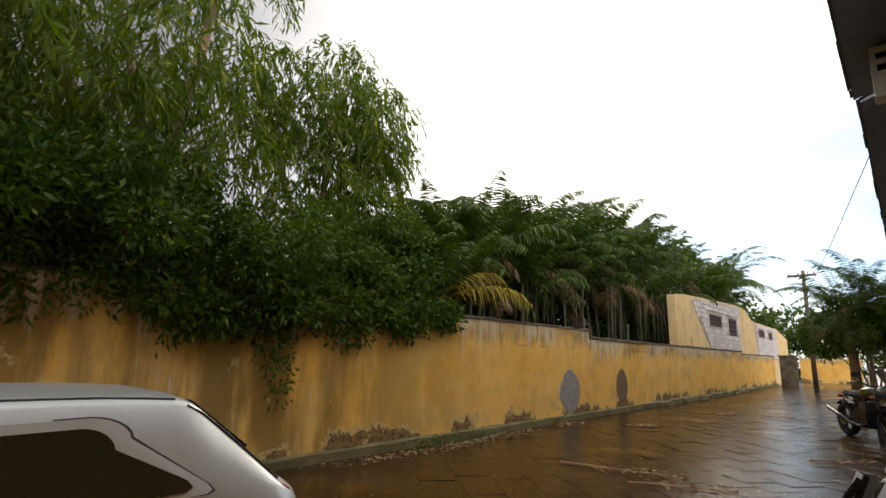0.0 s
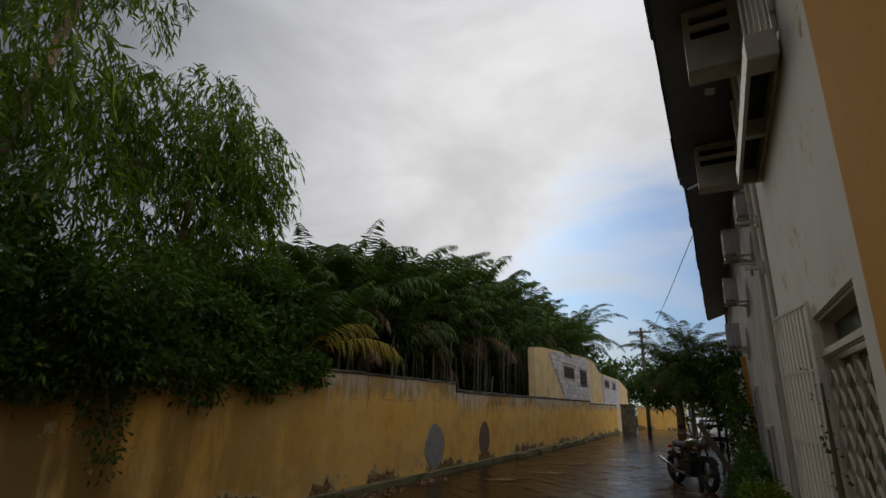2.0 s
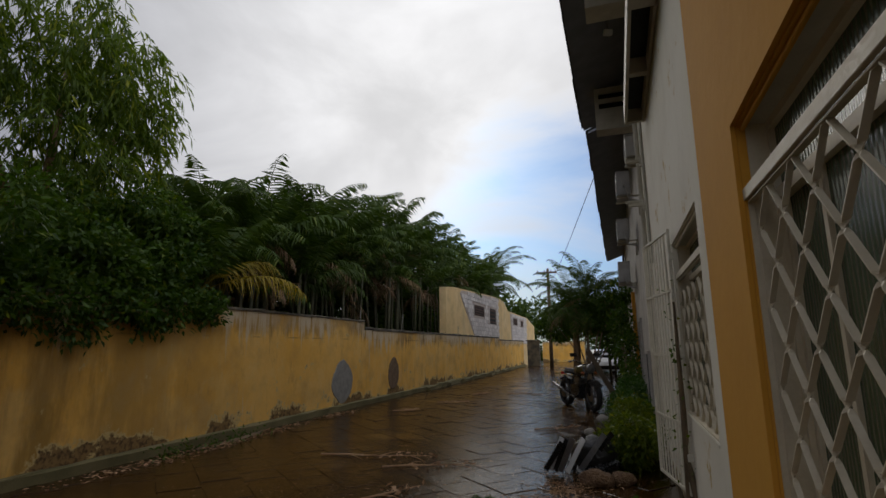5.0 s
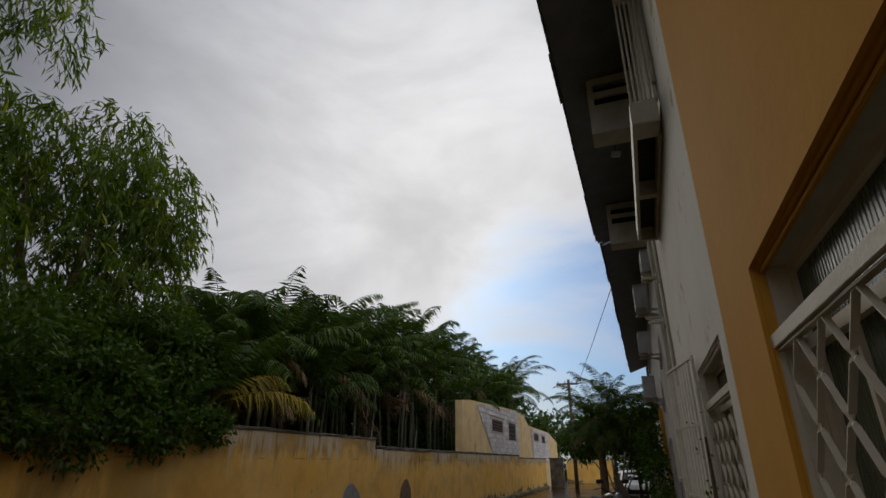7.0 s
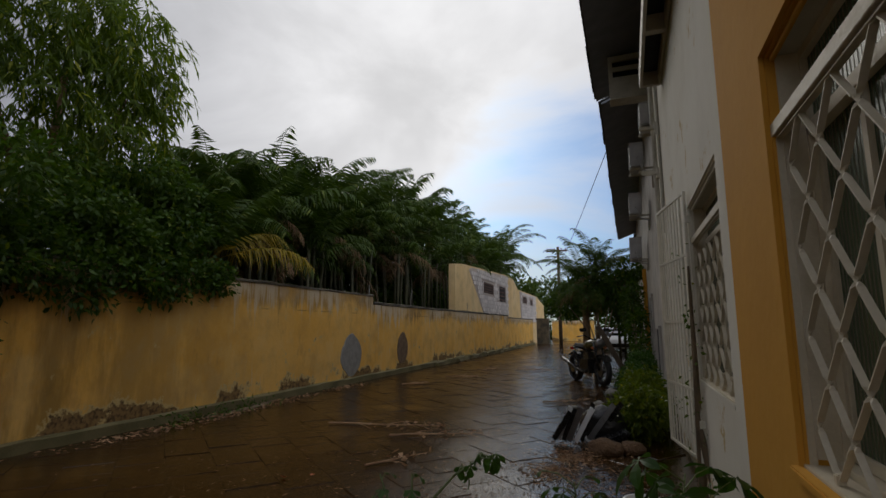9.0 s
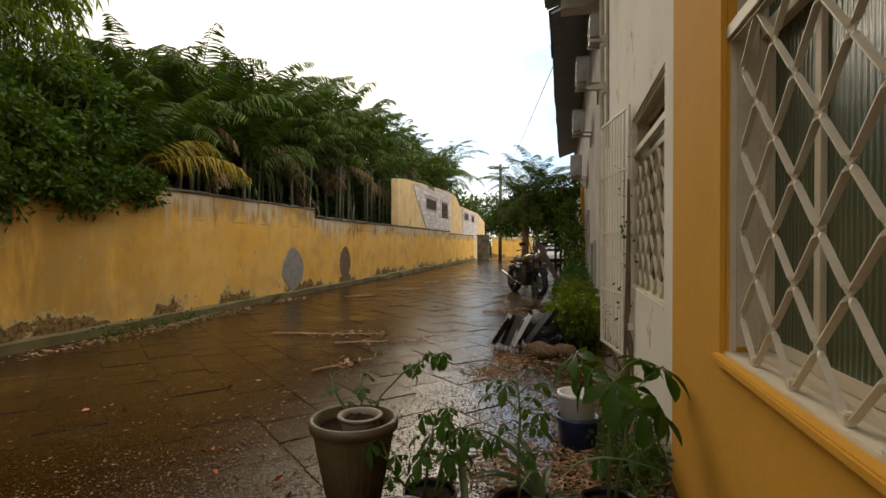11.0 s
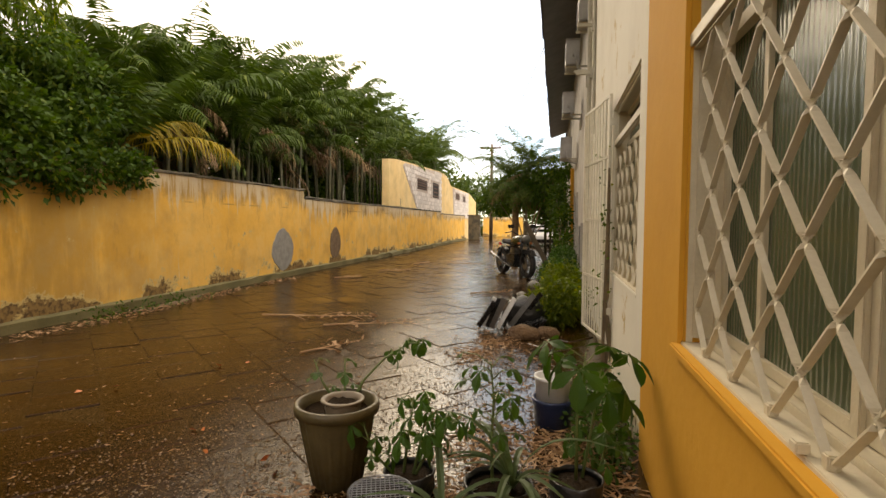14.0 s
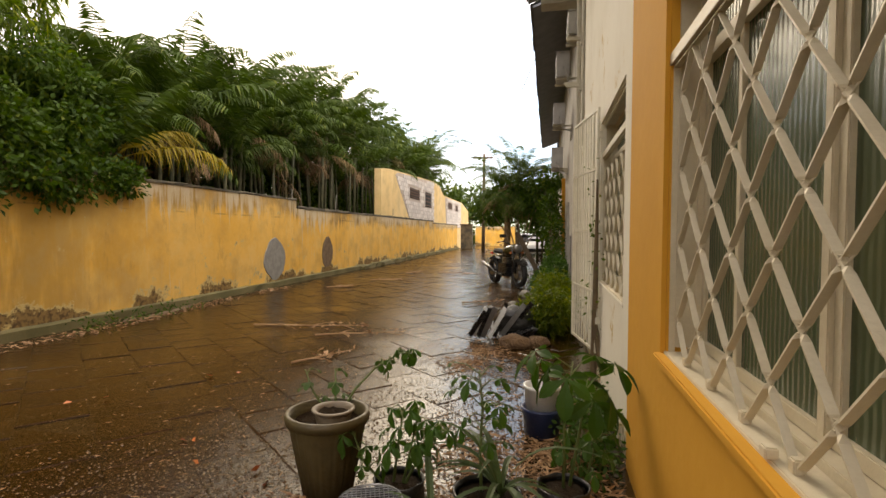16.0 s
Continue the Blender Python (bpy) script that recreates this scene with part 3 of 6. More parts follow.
# interior shells, near-black in place of unlit shade, that also close the building behind the camera
room = tagged(part("room_shell", boxes((0.9, 4.5, -7, 34, -0.1, -0.02), (4.5, 4.7, -7, 34, -0.1, 7.2), (0.5, 4.7, -7.2, -7, -0.1, 7.2), (0.5, 4.7, 34, 34.2, -0.1, 7.2), (0.95, 4.5, -7, 34, 3.0, 3.15)), DARK), "near-black rooms behind the house fronts, shade put into the colour", "interior", kind="structure")
wall_back = tagged(part("wall_back", boxes((-7.2, 0.4, -9.4, -9.1, -0.1, 3.0)), YELLOW), "plain yellow wall that closes the lane", "wall", kind="structure")

# eaves: a sloping soffit with a corrugated roof edge above it
def eave(y0, y1, xe, ze):
    bm = bmesh.new()
    pts = [(xe, ze), (0.75, ze + 0.42), (0.75, ze + 0.50), (xe, ze + 0.05)]
    a = [bm.verts.new((x, y0, z)) for x, z in pts]
    b = [bm.verts.new((x, y1, z)) for x, z in pts]
    bm.faces.new(a); bm.faces.new(b[::-1])
    for i in range(4):
        bm.faces.new((a[i], b[i], b[(i + 1) % 4], a[(i + 1) % 4]))
    return bm


def corrugated(y0, y1, xe, ze, over=0.06, seed=1):
    """Corrugated sheets laid one over the other, each with its own small shift at the edge."""
    rnd = random.Random(seed)
    bm = bmesh.new()
    y = y0
    while y < y1 - 0.05:
        w = min(1.05, y1 - y)
        shift, lift = rnd.uniform(-0.02, 0.02), rnd.uniform(0, 0.012)
        n = max(2, int(w / 0.0295))
        lo, hi = [], []
        for k in range(n + 1):
            yy = y + (w + 0.04) * k / n
            c = 0.012 * math.sin(2 * math.pi * (yy - y0) / 0.177)
            e, f = Vector((xe - over + shift, yy, ze + 0.075 + c + lift)), Vector((0.8, yy, ze + 0.60 + c + lift))
            lo.append((bm.verts.new(e), bm.verts.new(f)))
            hi.append((bm.verts.new(e + Vector((0, 0, 0.008))), bm.verts.new(f + Vector((0, 0, 0.008)))))
        for k in range(n):
            bm.faces.new((lo[k][0], lo[k + 1][0], lo[k + 1][1], lo[k][1]))
            bm.faces.new((hi[k][0], hi[k][1], hi[k + 1][1], hi[k + 1][0]))
            bm.faces.new((lo[k][0], hi[k][0], hi[k + 1][0], lo[k + 1][0]))
        y += w
    return bm


roof = thing("roof", (0, 0, 0), "grey corrugated fibre cement roof with dark overhanging eaves", "roof", kind="structure")
EAVES = ((-7.0, 12.25, -0.495, 6.60), (12.55, 33.5, -0.40, 6.64))
for i, (y0, y1, xe, ze) in enumerate(EAVES):
    part("soffit", eave(y0, y1, xe, ze), SOFFIT, roof, "dark boarded soffit")
    part("roof_sheets", corrugated(y0, y1, xe, ze, seed=i + 3), ROOF, roof, "corrugated fibre cement sheets")
part("roof_slope", boxes((0.7, 4.8, -7.2, 34, 7.22, 7.30)), ROOF, roof)


# ---- windows with diamond lattice grilles ----
def lattice_strip(y_mid, side, z0, z1, dz, dy, xg):
    """One zigzag flat bar: broad across the opening between the crossings, turned flat where it meets its neighbour."""
    bm = bmesh.new()
    nodes, k, z = [], 0, z0
    while z <= z1 + 1e-6:
        nodes.append((y_mid + (side if k % 2 else -side) * dy / 2, z))
        z += dz
        k += 1
    rows = []
    for (ya, za), (yb, zb) in zip(nodes, nodes[1:]):
        d = Vector((0, yb - ya, zb - za)).normalized()
        flat = Vector((0, -d.z, d.y))
        for s, tw in ((0.0, 0.10), (0.055, 0.22), (0.13, 0.93), (0.87, 0.93), (0.945, 0.22)):
            c = Vector((xg, ya + (yb - ya) * s, za + (zb - za) * s))
            ang = tw * math.pi / 2
            w = flat * math.cos(ang) + Vector((1, 0, 0)) * math.sin(ang)
            t = d.cross(w)
            ww = 0.007 if tw < 0.5 else 0.0098
            rows.append([bm.verts.new(c + w * ww * a + t * 0.0028 * b) for a, b in ((-1, -1), (1, -1), (1, 1), (-1, 1))])
    for a, b in zip(rows, rows[1:]):
        for k in range(4):
            bm.faces.new((a[k], a[(k + 1) % 4], b[(k + 1) % 4], b[k]))
    bm.faces.new(rows[0][::-1])
    bm.faces.new(rows[-1])
    return bm


def lattice_window(name, hole, y_node, z_node, dy, dz, rail_z, mullions, mat_reveal, sill_out, label):
    a, b, lo, hi = hole
    win = thing(name, (0, 0, 0), label, "window", kind="structure")
    part("reveal", boxes((X + 0.02, X + 0.20, b - 0.012, b + 0.002, lo, hi), (X + 0.02, X + 0.2, a - 0.002, a + 0.012, lo, hi), (X + 0.02, X + 0.055, a, b, hi - 0.012, hi + 0.002)), mat_reveal, win, "painted reveal")
    part("head_lining", boxes((X + 0.056, X + 0.2, a, b, hi - 0.016, hi + 0.001)), CREAM_DIRTY, win, "weathered cream head lining")
    part("jamb_lining", boxes((X + 0.052, X + 0.125, b - 0.03, b - 0.0135, lo + 0.034, hi - 0.017)), CREAM, win, "cream jamb lining")
    part("window_sill", boxes((X - sill_out, X + 0.012, a - 0.01, b + 0.015, lo - 0.03, lo + 0.002), bevel=0.006), mat_reveal, win, "painted sill edge")
    part("sill_track", boxes((X + 0.014, X + 0.10, a, b, lo - 0.02, lo + 0.012), bevel=0.003), CREAM, win, "cream enamelled track")
    part("sill_track", boxes((X + 0.102, X + 0.19, a, b, lo - 0.02, lo + 0.034), bevel=0.003), CREAM, win, "cream enamelled track")
    xg = X + 0.042
    part("grille_rail", boxes((xg - 0.024, xg - 0.006, a, b, rail_z + 0.008, rail_z + 0.058), (xg - 0.006, xg + 0.022, a, b, rail_z + 0.05, rail_z + 0.057), bevel=0.002), CREAM, win, "cream angle iron grille rail")
    part("grille_strip", boxes((xg - 0.012, xg + 0.012, a, b, rail_z - 0.004, rail_z + 0.002)), CREAM, win, "thin flat bar along the lattice top")
    part("head_bead", boxes((X + 0.034, X + 0.05, a + 0.013, b - 0.014, hi - 0.034, hi - 0.013), bevel=0.003), mat_reveal, win, "painted bead under the window head")
    for yy in (a + 0.012, b - 0.014):
        part("grille_side", boxes((xg - 0.012, xg + 0.012, yy - 0.006, yy + 0.006, lo, rail_z), bevel=0.002), CREAM, win)
    k0 = math.ceil((a + 0.01 - y_node) / dy)
    j0 = round((z_node - lo - 0.012) / dz)
    z0 = z_node - j0 * dz
    k = k0
    while y_node + (k + 1) * dy < b - 0.004:
        part("lattice_bar", lattice_strip(y_node + (k + 0.5) * dy, 1 if (k + j0) % 2 == 0 else -1, z0, rail_z + 0.01, dz, dy, xg), CREAM, win)
        k += 1
    # feet where the bars are fixed to the track
    k = k0
    while y_node + k * dy < b - 0.02:
        if (k + j0) % 2 == 0:
            part("lattice_foot", boxes((xg - 0.014, xg + 0.012, y_node + k * dy - 0.014, y_node + k * dy + 0.014, lo + 0.012, lo + 0.045), bevel=0.004), CREAM, win)
        k += 1
    # sliding sashes of ribbed glass
    xs = X + 0.145
    frame = part("window_frame", boxes((xs - 0.02, xs + 0.03, a, b, hi - 0.05, hi), (xs - 0.02, xs + 0.03, a, b, rail_z - 0.01, rail_z + 0.035), (xs - 0.02, xs + 0.03, b - 0.045, b - 0.013, lo + 0.034, hi - 0.05), (xs - 0.02, xs + 0.03, a + 0.013, a + 0.045, lo + 0.034, hi - 0.05)), CREAM, win, "cream enamelled frame")
    edges = [a + 0.045, *mullions, b - 0.045]
    for i, (p, q) in enumerate(zip(edges, edges[1:])):
        off = 0.012 if i % 2 else 0.0
        part("pane", boxes((xs + 0.004 + off, xs + 0.009 + off, p + 0.02, q - 0.02, lo + 0.05, rail_z - 0.012)), RIBBED, win, "ribbed glass pane")
        part("pane", boxes((xs + 0.004, xs + 0.009, p + 0.002, q - 0.002, rail_z + 0.036, hi - 0.052)), RIBBED, win, "ribbed glass pane")
        part("sash", boxes((xs - 0.012 + off, xs + 0.022 + off, p, p + 0.036, lo + 0.036, rail_z - 0.012), (xs - 0.012 + off, xs + 0.022 + off, q - 0.036, q, lo + 0.036, rail_z - 0.012), (xs - 0.012 + off, xs + 0.022 + off, p + 0.028, q - 0.028, lo + 0.036, lo + 0.075), bevel=0.003), CREAM, win)
    return win


lattice_window("window_1", W1, 1.395, 1.342, 0.1455, 0.1485, 2.075, (-0.22, 0.28, 0.80, 1.345, 1.93), ORANGE, 0.028, "cream sliding window with ribbed glass behind a diamond lattice grille")
lattice_window("window_2", W2, 4.30, 1.38, 0.1455, 0.1485, 2.072, (4.08, 4.60), WHITE, -0.002, "cream window with a diamond lattice grille in the white wall")

lug = tagged(part("window_latch", boxes((X + 0.0, X + 0.03, 1.305, 1.34, 0.898, 0.925), bevel=0.004), CREAM), "cream enamelled steel latch block on the window track", "latch")

# upper window guard: a cage with a boxed base that sticks out of the wall
cage = thing("window_guard", (0, 0, 0), "cream projecting window guard with a boxed base", "window guard")
Y0, Y1, ZB = 4.12, 6.86, 4.36
XO = 0.235
part("base_end", boxes((XO, X - 0.02, Y0, Y0 + 0.26, ZB, ZB + 0.24), bevel=0.008), CREAM_DIRTY, cage)
part("base_front", boxes((XO, XO + 0.035, Y0 + 0.26, Y1, ZB + 0.0, ZB + 0.22), bevel=0.005), CREAM_DIRTY, cage)
part("base_back", boxes((X - 0.03, X, Y0 + 0.26, Y1, ZB, ZB + 0.22), bevel=0.005), CREAM_DIRTY, cage)
part("base_divider", boxes((XO + 0.035, X - 0.03, 5.50, 5.60, ZB, ZB + 0.18), bevel=0.005), CREAM_DIRTY, cage)
part("base_end", boxes((XO + 0.035, X - 0.03, Y1 - 0.06, Y1, ZB, ZB + 0.22), bevel=0.005), CREAM_DIRTY, cage)
# Near-black floor paints the shade up inside the open base.
part("base_floor", boxes((XO + 0.035, X - 0.03, Y0 + 0.26, Y1, ZB + 0.18, ZB + 0.21)), DARK, cage, "dark underside")
bar = finish("guard_bar", boxes((-0.009, 0.009, -0.009, 0.009, 0, 1.2)), CREAM_DIRTY)
for k in range(5):
    o = part("guard_bar", bar, None, cage)
    o.location = (0.255 + 0.042 * k, Y0 + 0.06, ZB + 0.24)
part("guard_post", boxes((0.445, X, Y0 + 0.03, Y0 + 0.09, ZB + 0.24, ZB + 1.5), bevel=0.005), CREAM_DIRTY, cage)
part("top_rail", boxes((0.245, X, Y0 + 0.03, Y0 + 0.10, ZB + 1.46, ZB + 1.5)), CREAM_DIRTY, cage)
upper_window = tagged(part("window_upper", boxes((X - 0.03, X + 0.002, 4.1, 6.8, 4.75, 6.1), bevel=0.01), CREAM_DIRTY), "weathered cream slatted window on the upper floor", "window", kind="structure")
sl = finish("slat", boxes((-0.02, 0.0, 0, 2.5, 0, 0.02)), CREAM_DIRTY)
for k in range(16):
    o = part("slat", sl, None, upper_window)
    o.location = (X - 0.03, 4.2, 4.79 + 0.08 * k)


def hood(y, z0, z1, xo, depth):
    """A concrete hood round a window air conditioner, with two slots in its end."""
    h = thing("aircon_hood", (xo, y, z0), "cream concrete air conditioner hood with two slots", "air conditioner hood", "hoods under the eaves")
    w, t, H = (X if y < 8.6 else 0.63) - xo, 0.05, z1 - z0
    s = [(0.50, 0.64), (0.74, 0.88)]
    part("end_panel", boxes((0, w, 0, t, 0, H * s[0][0]), (0, w, 0, t, H * s[0][1], H * s[1][0]), (0, w, 0, t, H * s[1][1], H), (0, 0.08, 0, t, H * s[0][0], H * s[0][1]), (w - 0.1, w, 0, t, H * s[0][0], H * s[0][1]), (0, 0.08, 0, t, H * s[1][0], H * s[1][1]), (w - 0.1, w, 0, t, H * s[1][0], H * s[1][1])), CREAM_DIRTY, h, "slotted end panel")
    part("front_panel", boxes((0, t, t, depth, 0, H)), CREAM_DIRTY, h)
    part("bottom_panel", boxes((t, w, t, depth, 0, t)), CREAM_DIRTY, h)
    part("top_panel", boxes((t, w, t, depth, H - t, H)), CREAM_DIRTY, h)
    part("far_panel", boxes((t, w, depth - t, depth, t, H - t)), CREAM_DIRTY, h)
    # Near-black block stands in for the shade behind the slots.
    part("inside", boxes((t + 0.01, w, t + 0.12, depth - t, t + 0.01, H - t - 0.01)), DARK, h, "dark inside")
    return h


hood(6.35, 5.82, 6.74, -0.155, 0.36)
hood(10.4, 5.80, 6.70, -0.175, 0.36)


def condenser(y, z, x0, s=1.0):
    """A split air conditioner outdoor unit on two wall brackets, with a round fan guard."""
    c = thing("condenser", (x0, y, z), "weathered white outdoor air conditioner unit on wall brackets", "air conditioner", "outdoor units along the wall")
    part("case", boxes((0, 0.30 * s, 0, 0.8 * s, 0.04, 0.58 * s), bevel=0.015), PLASTIC_GREY, c)
    part("top_cover", boxes((-0.012, 0.312 * s, -0.012, 0.812 * s, 0.58 * s, 0.605 * s), bevel=0.006), PLASTIC_GREY, c)
    bm = bmesh.new()
    for r in (0.06, 0.12, 0.18, 0.235):
        tube(bm, [(-0.012, 0.32 * s + r * s * math.cos(a), 0.31 * s + r * s * math.sin(a)) for a in [2 * math.pi * k / 24 for k in range(25)]], 0.006, 4, False)
    part("fan_guard", bm, STEEL, c, "round wire fan guard")
    for yy in (0.12, 0.66):
        part("bracket", boxes((-0.02, 0.62 - x0, yy * s, yy * s + 0.04, 0.0, 0.04), (0.58 - x0, 0.62 - x0, yy * s, yy * s + 0.04, -0.3, 0.0)), CREAM_DIRTY, c)
    bm = bmesh.new()
    tube(bm, [(0.15, -0.01, 0.2), (0.16, -0.09, 0.22), (0.2, -0.1, 0.05), (0.25, -0.07, -0.1), (0.6 - x0, -0.04, -0.16)], 0.022, 8)
    part("hose", bm, PLASTIC_GREY, c, "lagged hose")
    return c


condenser(11.3, 4.62, 0.14, 0.92)
condenser(14.4, 4.25, 0.12)
condenser(17.2, 3.42, 0.10, 1.15)
condenser(8.75, 4.55, 0.29, 0.7)

# pipes and brackets at the end of the white wall
bm = bmesh.new()
tube(bm, [(0.44, 8.2, 0.0), (0.44, 8.2, 3.6), (0.43, 8.2, 6.3)], 0.035, 10)
tagged(part("drain_pipe", bm, CREAM_DIRTY), "weathered cream drain pipe on the house corner", "pipe")
bm = bmesh.new()
tube(bm, [(0.466, 7.55, 2.6), (0.466, 7.6, 4.2), (0.466, 7.65, 6.7)], 0.022, 8)
tagged(part("conduit", bm, CREAM_DIRTY), "thin cream conduit up the white wall", "pipe")
for y, z in ((7.9, 4.18), (8.05, 3.55), (9.2, 3.9)):
    bm = boxes((0.24, 0.50 if y < 8.6 else 0.62, y, y + 0.05, z, z + 0.045), (0.44 if y < 8.6 else 0.58, 0.484 if y < 8.6 else 0.618, y - 0.03, y + 0.08, z - 0.06, z + 0.1), bevel=0.005)
    tagged(part("wall_bracket", bm, CREAM_DIRTY), "cream steel bracket fixed to the wall", "bracket", "brackets on the wall")

# floodlight under the eaves
fl = thing("floodlight", (0.14, 8.2, 6.56), "small white floodlight under the eaves", "lamp")
part("housing", moved(boxes((-0.07, 0.07, -0.05, 0.05, -0.05, 0.05), bevel=0.01), pose(0, 0, 0, 25, 0, 20)), WHITE_PLASTIC, fl)
part("arm", boxes((-0.01, 0.01, -0.01, 0.01, 0.04, 0.30)), STEEL, fl)

# open security grille hinged on the white wall, its free end out over the lane
grille = thing("security_grille", (0.452, 4.98, 0.0), "cream steel security grille standing ajar from the white wall", "grille", turn=10.6)
GZ0, GZ1, GW = 0.28, 2.53, 0.93
part("frame", boxes((-0.012, 0.012, 0, 0.03, GZ0, GZ1), (-0.012, 0.012, GW - 0.03, GW, GZ0, GZ1), (-0.011, 0.011, 0.03, GW - 0.03, GZ1 - 0.025, GZ1), (-0.011, 0.011, 0.03, GW - 0.03, GZ0, GZ0 + 0.025), bevel=0.002), BARS_WHITE, grille)
for z in (0.83, 1.40, 1.97):
    part("rail", boxes((-0.010, 0.010, 0.03, GW - 0.03, z, z + 0.02)), BARS_WHITE, grille)
part("stile", boxes((-0.009, 0.009, 0.15, 0.17, GZ0 + 0.025, GZ1 - 0.025)), BARS_WHITE, grille)
gb = finish("bar", boxes((-0.006, 0.006, -0.006, 0.006, GZ0 + 0.025, GZ1 - 0.025)), BARS_WHITE)
for k in range(7):
    part("bar", gb, None, grille).location = (0, 0.26 + k * 0.092, 0)
for z in (0.55, 1.40, 2.25):
    part("hinge", boxes((-0.012, 0.035, -0.014, 0.012, z, z + 0.06)), BARS_WHITE, grille)
part("lock_plate", boxes((-0.018, 0.018, GW - 0.10, GW - 0.03, 1.28, 1.44), bevel=0.004), BARS_WHITE, grille, "cream lock plate")

# doors and openings of the further house fronts
def far_door(y0, y1, z1):
    d = thing("door_far", (0.62, y0, 0), "dark doorway in the further house front", "door", kind="structure")
    part("leaf", boxes((-0.03, -0.004, 0, y1 - y0, 0.0, z1), bevel=0.005), DARK, d)
    part("door_frame", boxes((-0.06, -0.004, -0.09, 0, 0, z1 + 0.08), (-0.06, -0.004, y1 - y0, y1 - y0 + 0.09, 0, z1 + 0.08), (-0.06, -0.004, 0, y1 - y0, z1, z1 + 0.08)), GREY_WALL, d)


far_door(9.4, 10.3, 2.1)
far_door(13.0, 14.2, 1.3)
far_door(16.0, 17.0, 2.2)

# utility pole with a crossarm and its wires
pole = thing("utility_pole", (-4.35, 35.4, 0), "weathered utility pole with a crossarm", "utility pole")
bm = bmesh.new()
tube(bm, [(0, 0, -0.1), (0.01, 0, 3.5), (0.02, 0, 6.7)], [0.13, 0.11, 0.09], 12)
part("post", bm, WOOD_POST, pole, smooth=True)
part("crossarm", boxes((-0.75, 0.65, -0.16, -0.08, 6.35, 6.47), bevel=0.01), WOOD_POST, pole)
for x in (-0.65, -0.2, 0.25, 0.55):
    bm = bmesh.new()
    lathe(bm, [(0.03, 6.47), (0.045, 6.5), (0.03, 6.53), (0.045, 6.56), (0.02, 6.6)], 10, close=True)
    part("insulator", moved(bm, pose(x, -0.12, 0)), STEEL, pole)
wire = bmesh.new()
tube(wire, [(-0.36, 16.0, 6.75), (-1.7, 22.5, 6.12), (-3.0, 29.0, 5.68), (-4.3, 35.3, 5.45)], 0.012, 5)
tagged(part("service_wire", wire, RUBBER), "thin black service wire to the house eaves", "wire")

# ---- plants ----
def leaf_cloud(name, centres, dirs, lengths, widths, droop, rng, mat, kind=""):
    """Many pointed leaves, each folded along its midrib: centres, the way each points, its length and width."""
    n = len(centres)
    d = dirs / np.linalg.norm(dirs, axis=1, keepdims=True)
    side = np.cross(d, rng.normal(size=(n, 3)))
    side /= np.linalg.norm(side, axis=1, keepdims=True) + 1e-9
    up = np.cross(side, d)
    L, W = lengths[:, None], widths[:, None]
    tip = centres + d * L + np.array([0, 0, -1.0]) * (L * droop)
    mid = centres + d * L * 0.45 + np.array([0, 0, -1.0]) * (L * droop * 0.25)
    a = mid + side * W * 0.5 + up * W * 0.18
    b = mid - side * W * 0.5 + up * W * 0.18
    v = np.stack([centres, a, tip, b], 1).reshape(-1, 3)
    k = np.arange(n) * 4
    tris = np.stack([np.stack([k, k + 1, k + 2], 1), np.stack([k, k + 2, k + 3], 1)], 1).reshape(-1, 3)
    me = bpy.data.meshes.new(name)
    me.vertices.add(len(v))
    me.vertices.foreach_set("co", v.astype(np.float32).ravel())
    me.loops.add(len(tris) * 3)
    me.loops.foreach_set("vertex_index", tris.astype(np.int32).ravel())
    me.polygons.add(len(tris))
    me.polygons.foreach_set("loop_start", (np.arange(len(tris)) * 3).astype(np.int32))
    me.update()
    me.validate()
    me.materials.append(mat)
    return me


def hanging_twigs(blobs, count, per, rng, length=(0.28, 0.62), out=0.55):
    """Twig starts on lumpy crown blobs (centre, radii), leaves set along each twig as it arches out and hangs down."""
    # break every mass into smaller hanging bunches with gaps between them
    bunches = []
    for c, r in blobs:
        for k in range(15):
            u = rng.normal(size=3)
            u /= np.linalg.norm(u)
            f = rng.uniform(0.30, 0.46)
            bunches.append((np.array(c) + u * np.array(r) * rng.uniform(0.45, 0.98), np.array(r) * f))
    blobs = bunches
    w = np.array([b[1][0] * b[1][1] + b[1][0] * b[1][2] + b[1][1] * b[1][2] for b in blobs])
    pick = rng.choice(len(blobs), size=count, p=w / w.sum())
    c = np.array([b[0] for b in blobs])[pick]
    r = np.array([b[1] for b in blobs])[pick]
    u = rng.normal(size=(count, 3))
    u /= np.linalg.norm(u, axis=1, keepdims=True)
    start = c + u * r * rng.uniform(0.55, 1.02, size=(count, 1)) ** 0.6
    flat = u * np.array([1, 1, 0.25])
    flat /= np.linalg.norm(flat, axis=1, keepdims=True) + 1e-9
    span = rng.uniform(*length, size=(count, 1))
    s = np.linspace(0.08, 1.0, per)[None, :, None]
    path = start[:, None] + flat[:, None] * span[:, None] * out * s + np.array([0, 0, 1.0]) * (span[:, None] * (0.22 * s - 0.95 * s ** 2))
    leafdir = flat[:, None] * 0.35 + rng.normal(size=(count, per, 3)) * 0.45 + np.array([0, 0, -0.75])
    return path.reshape(-1, 3), leafdir.reshape(-1, 3)


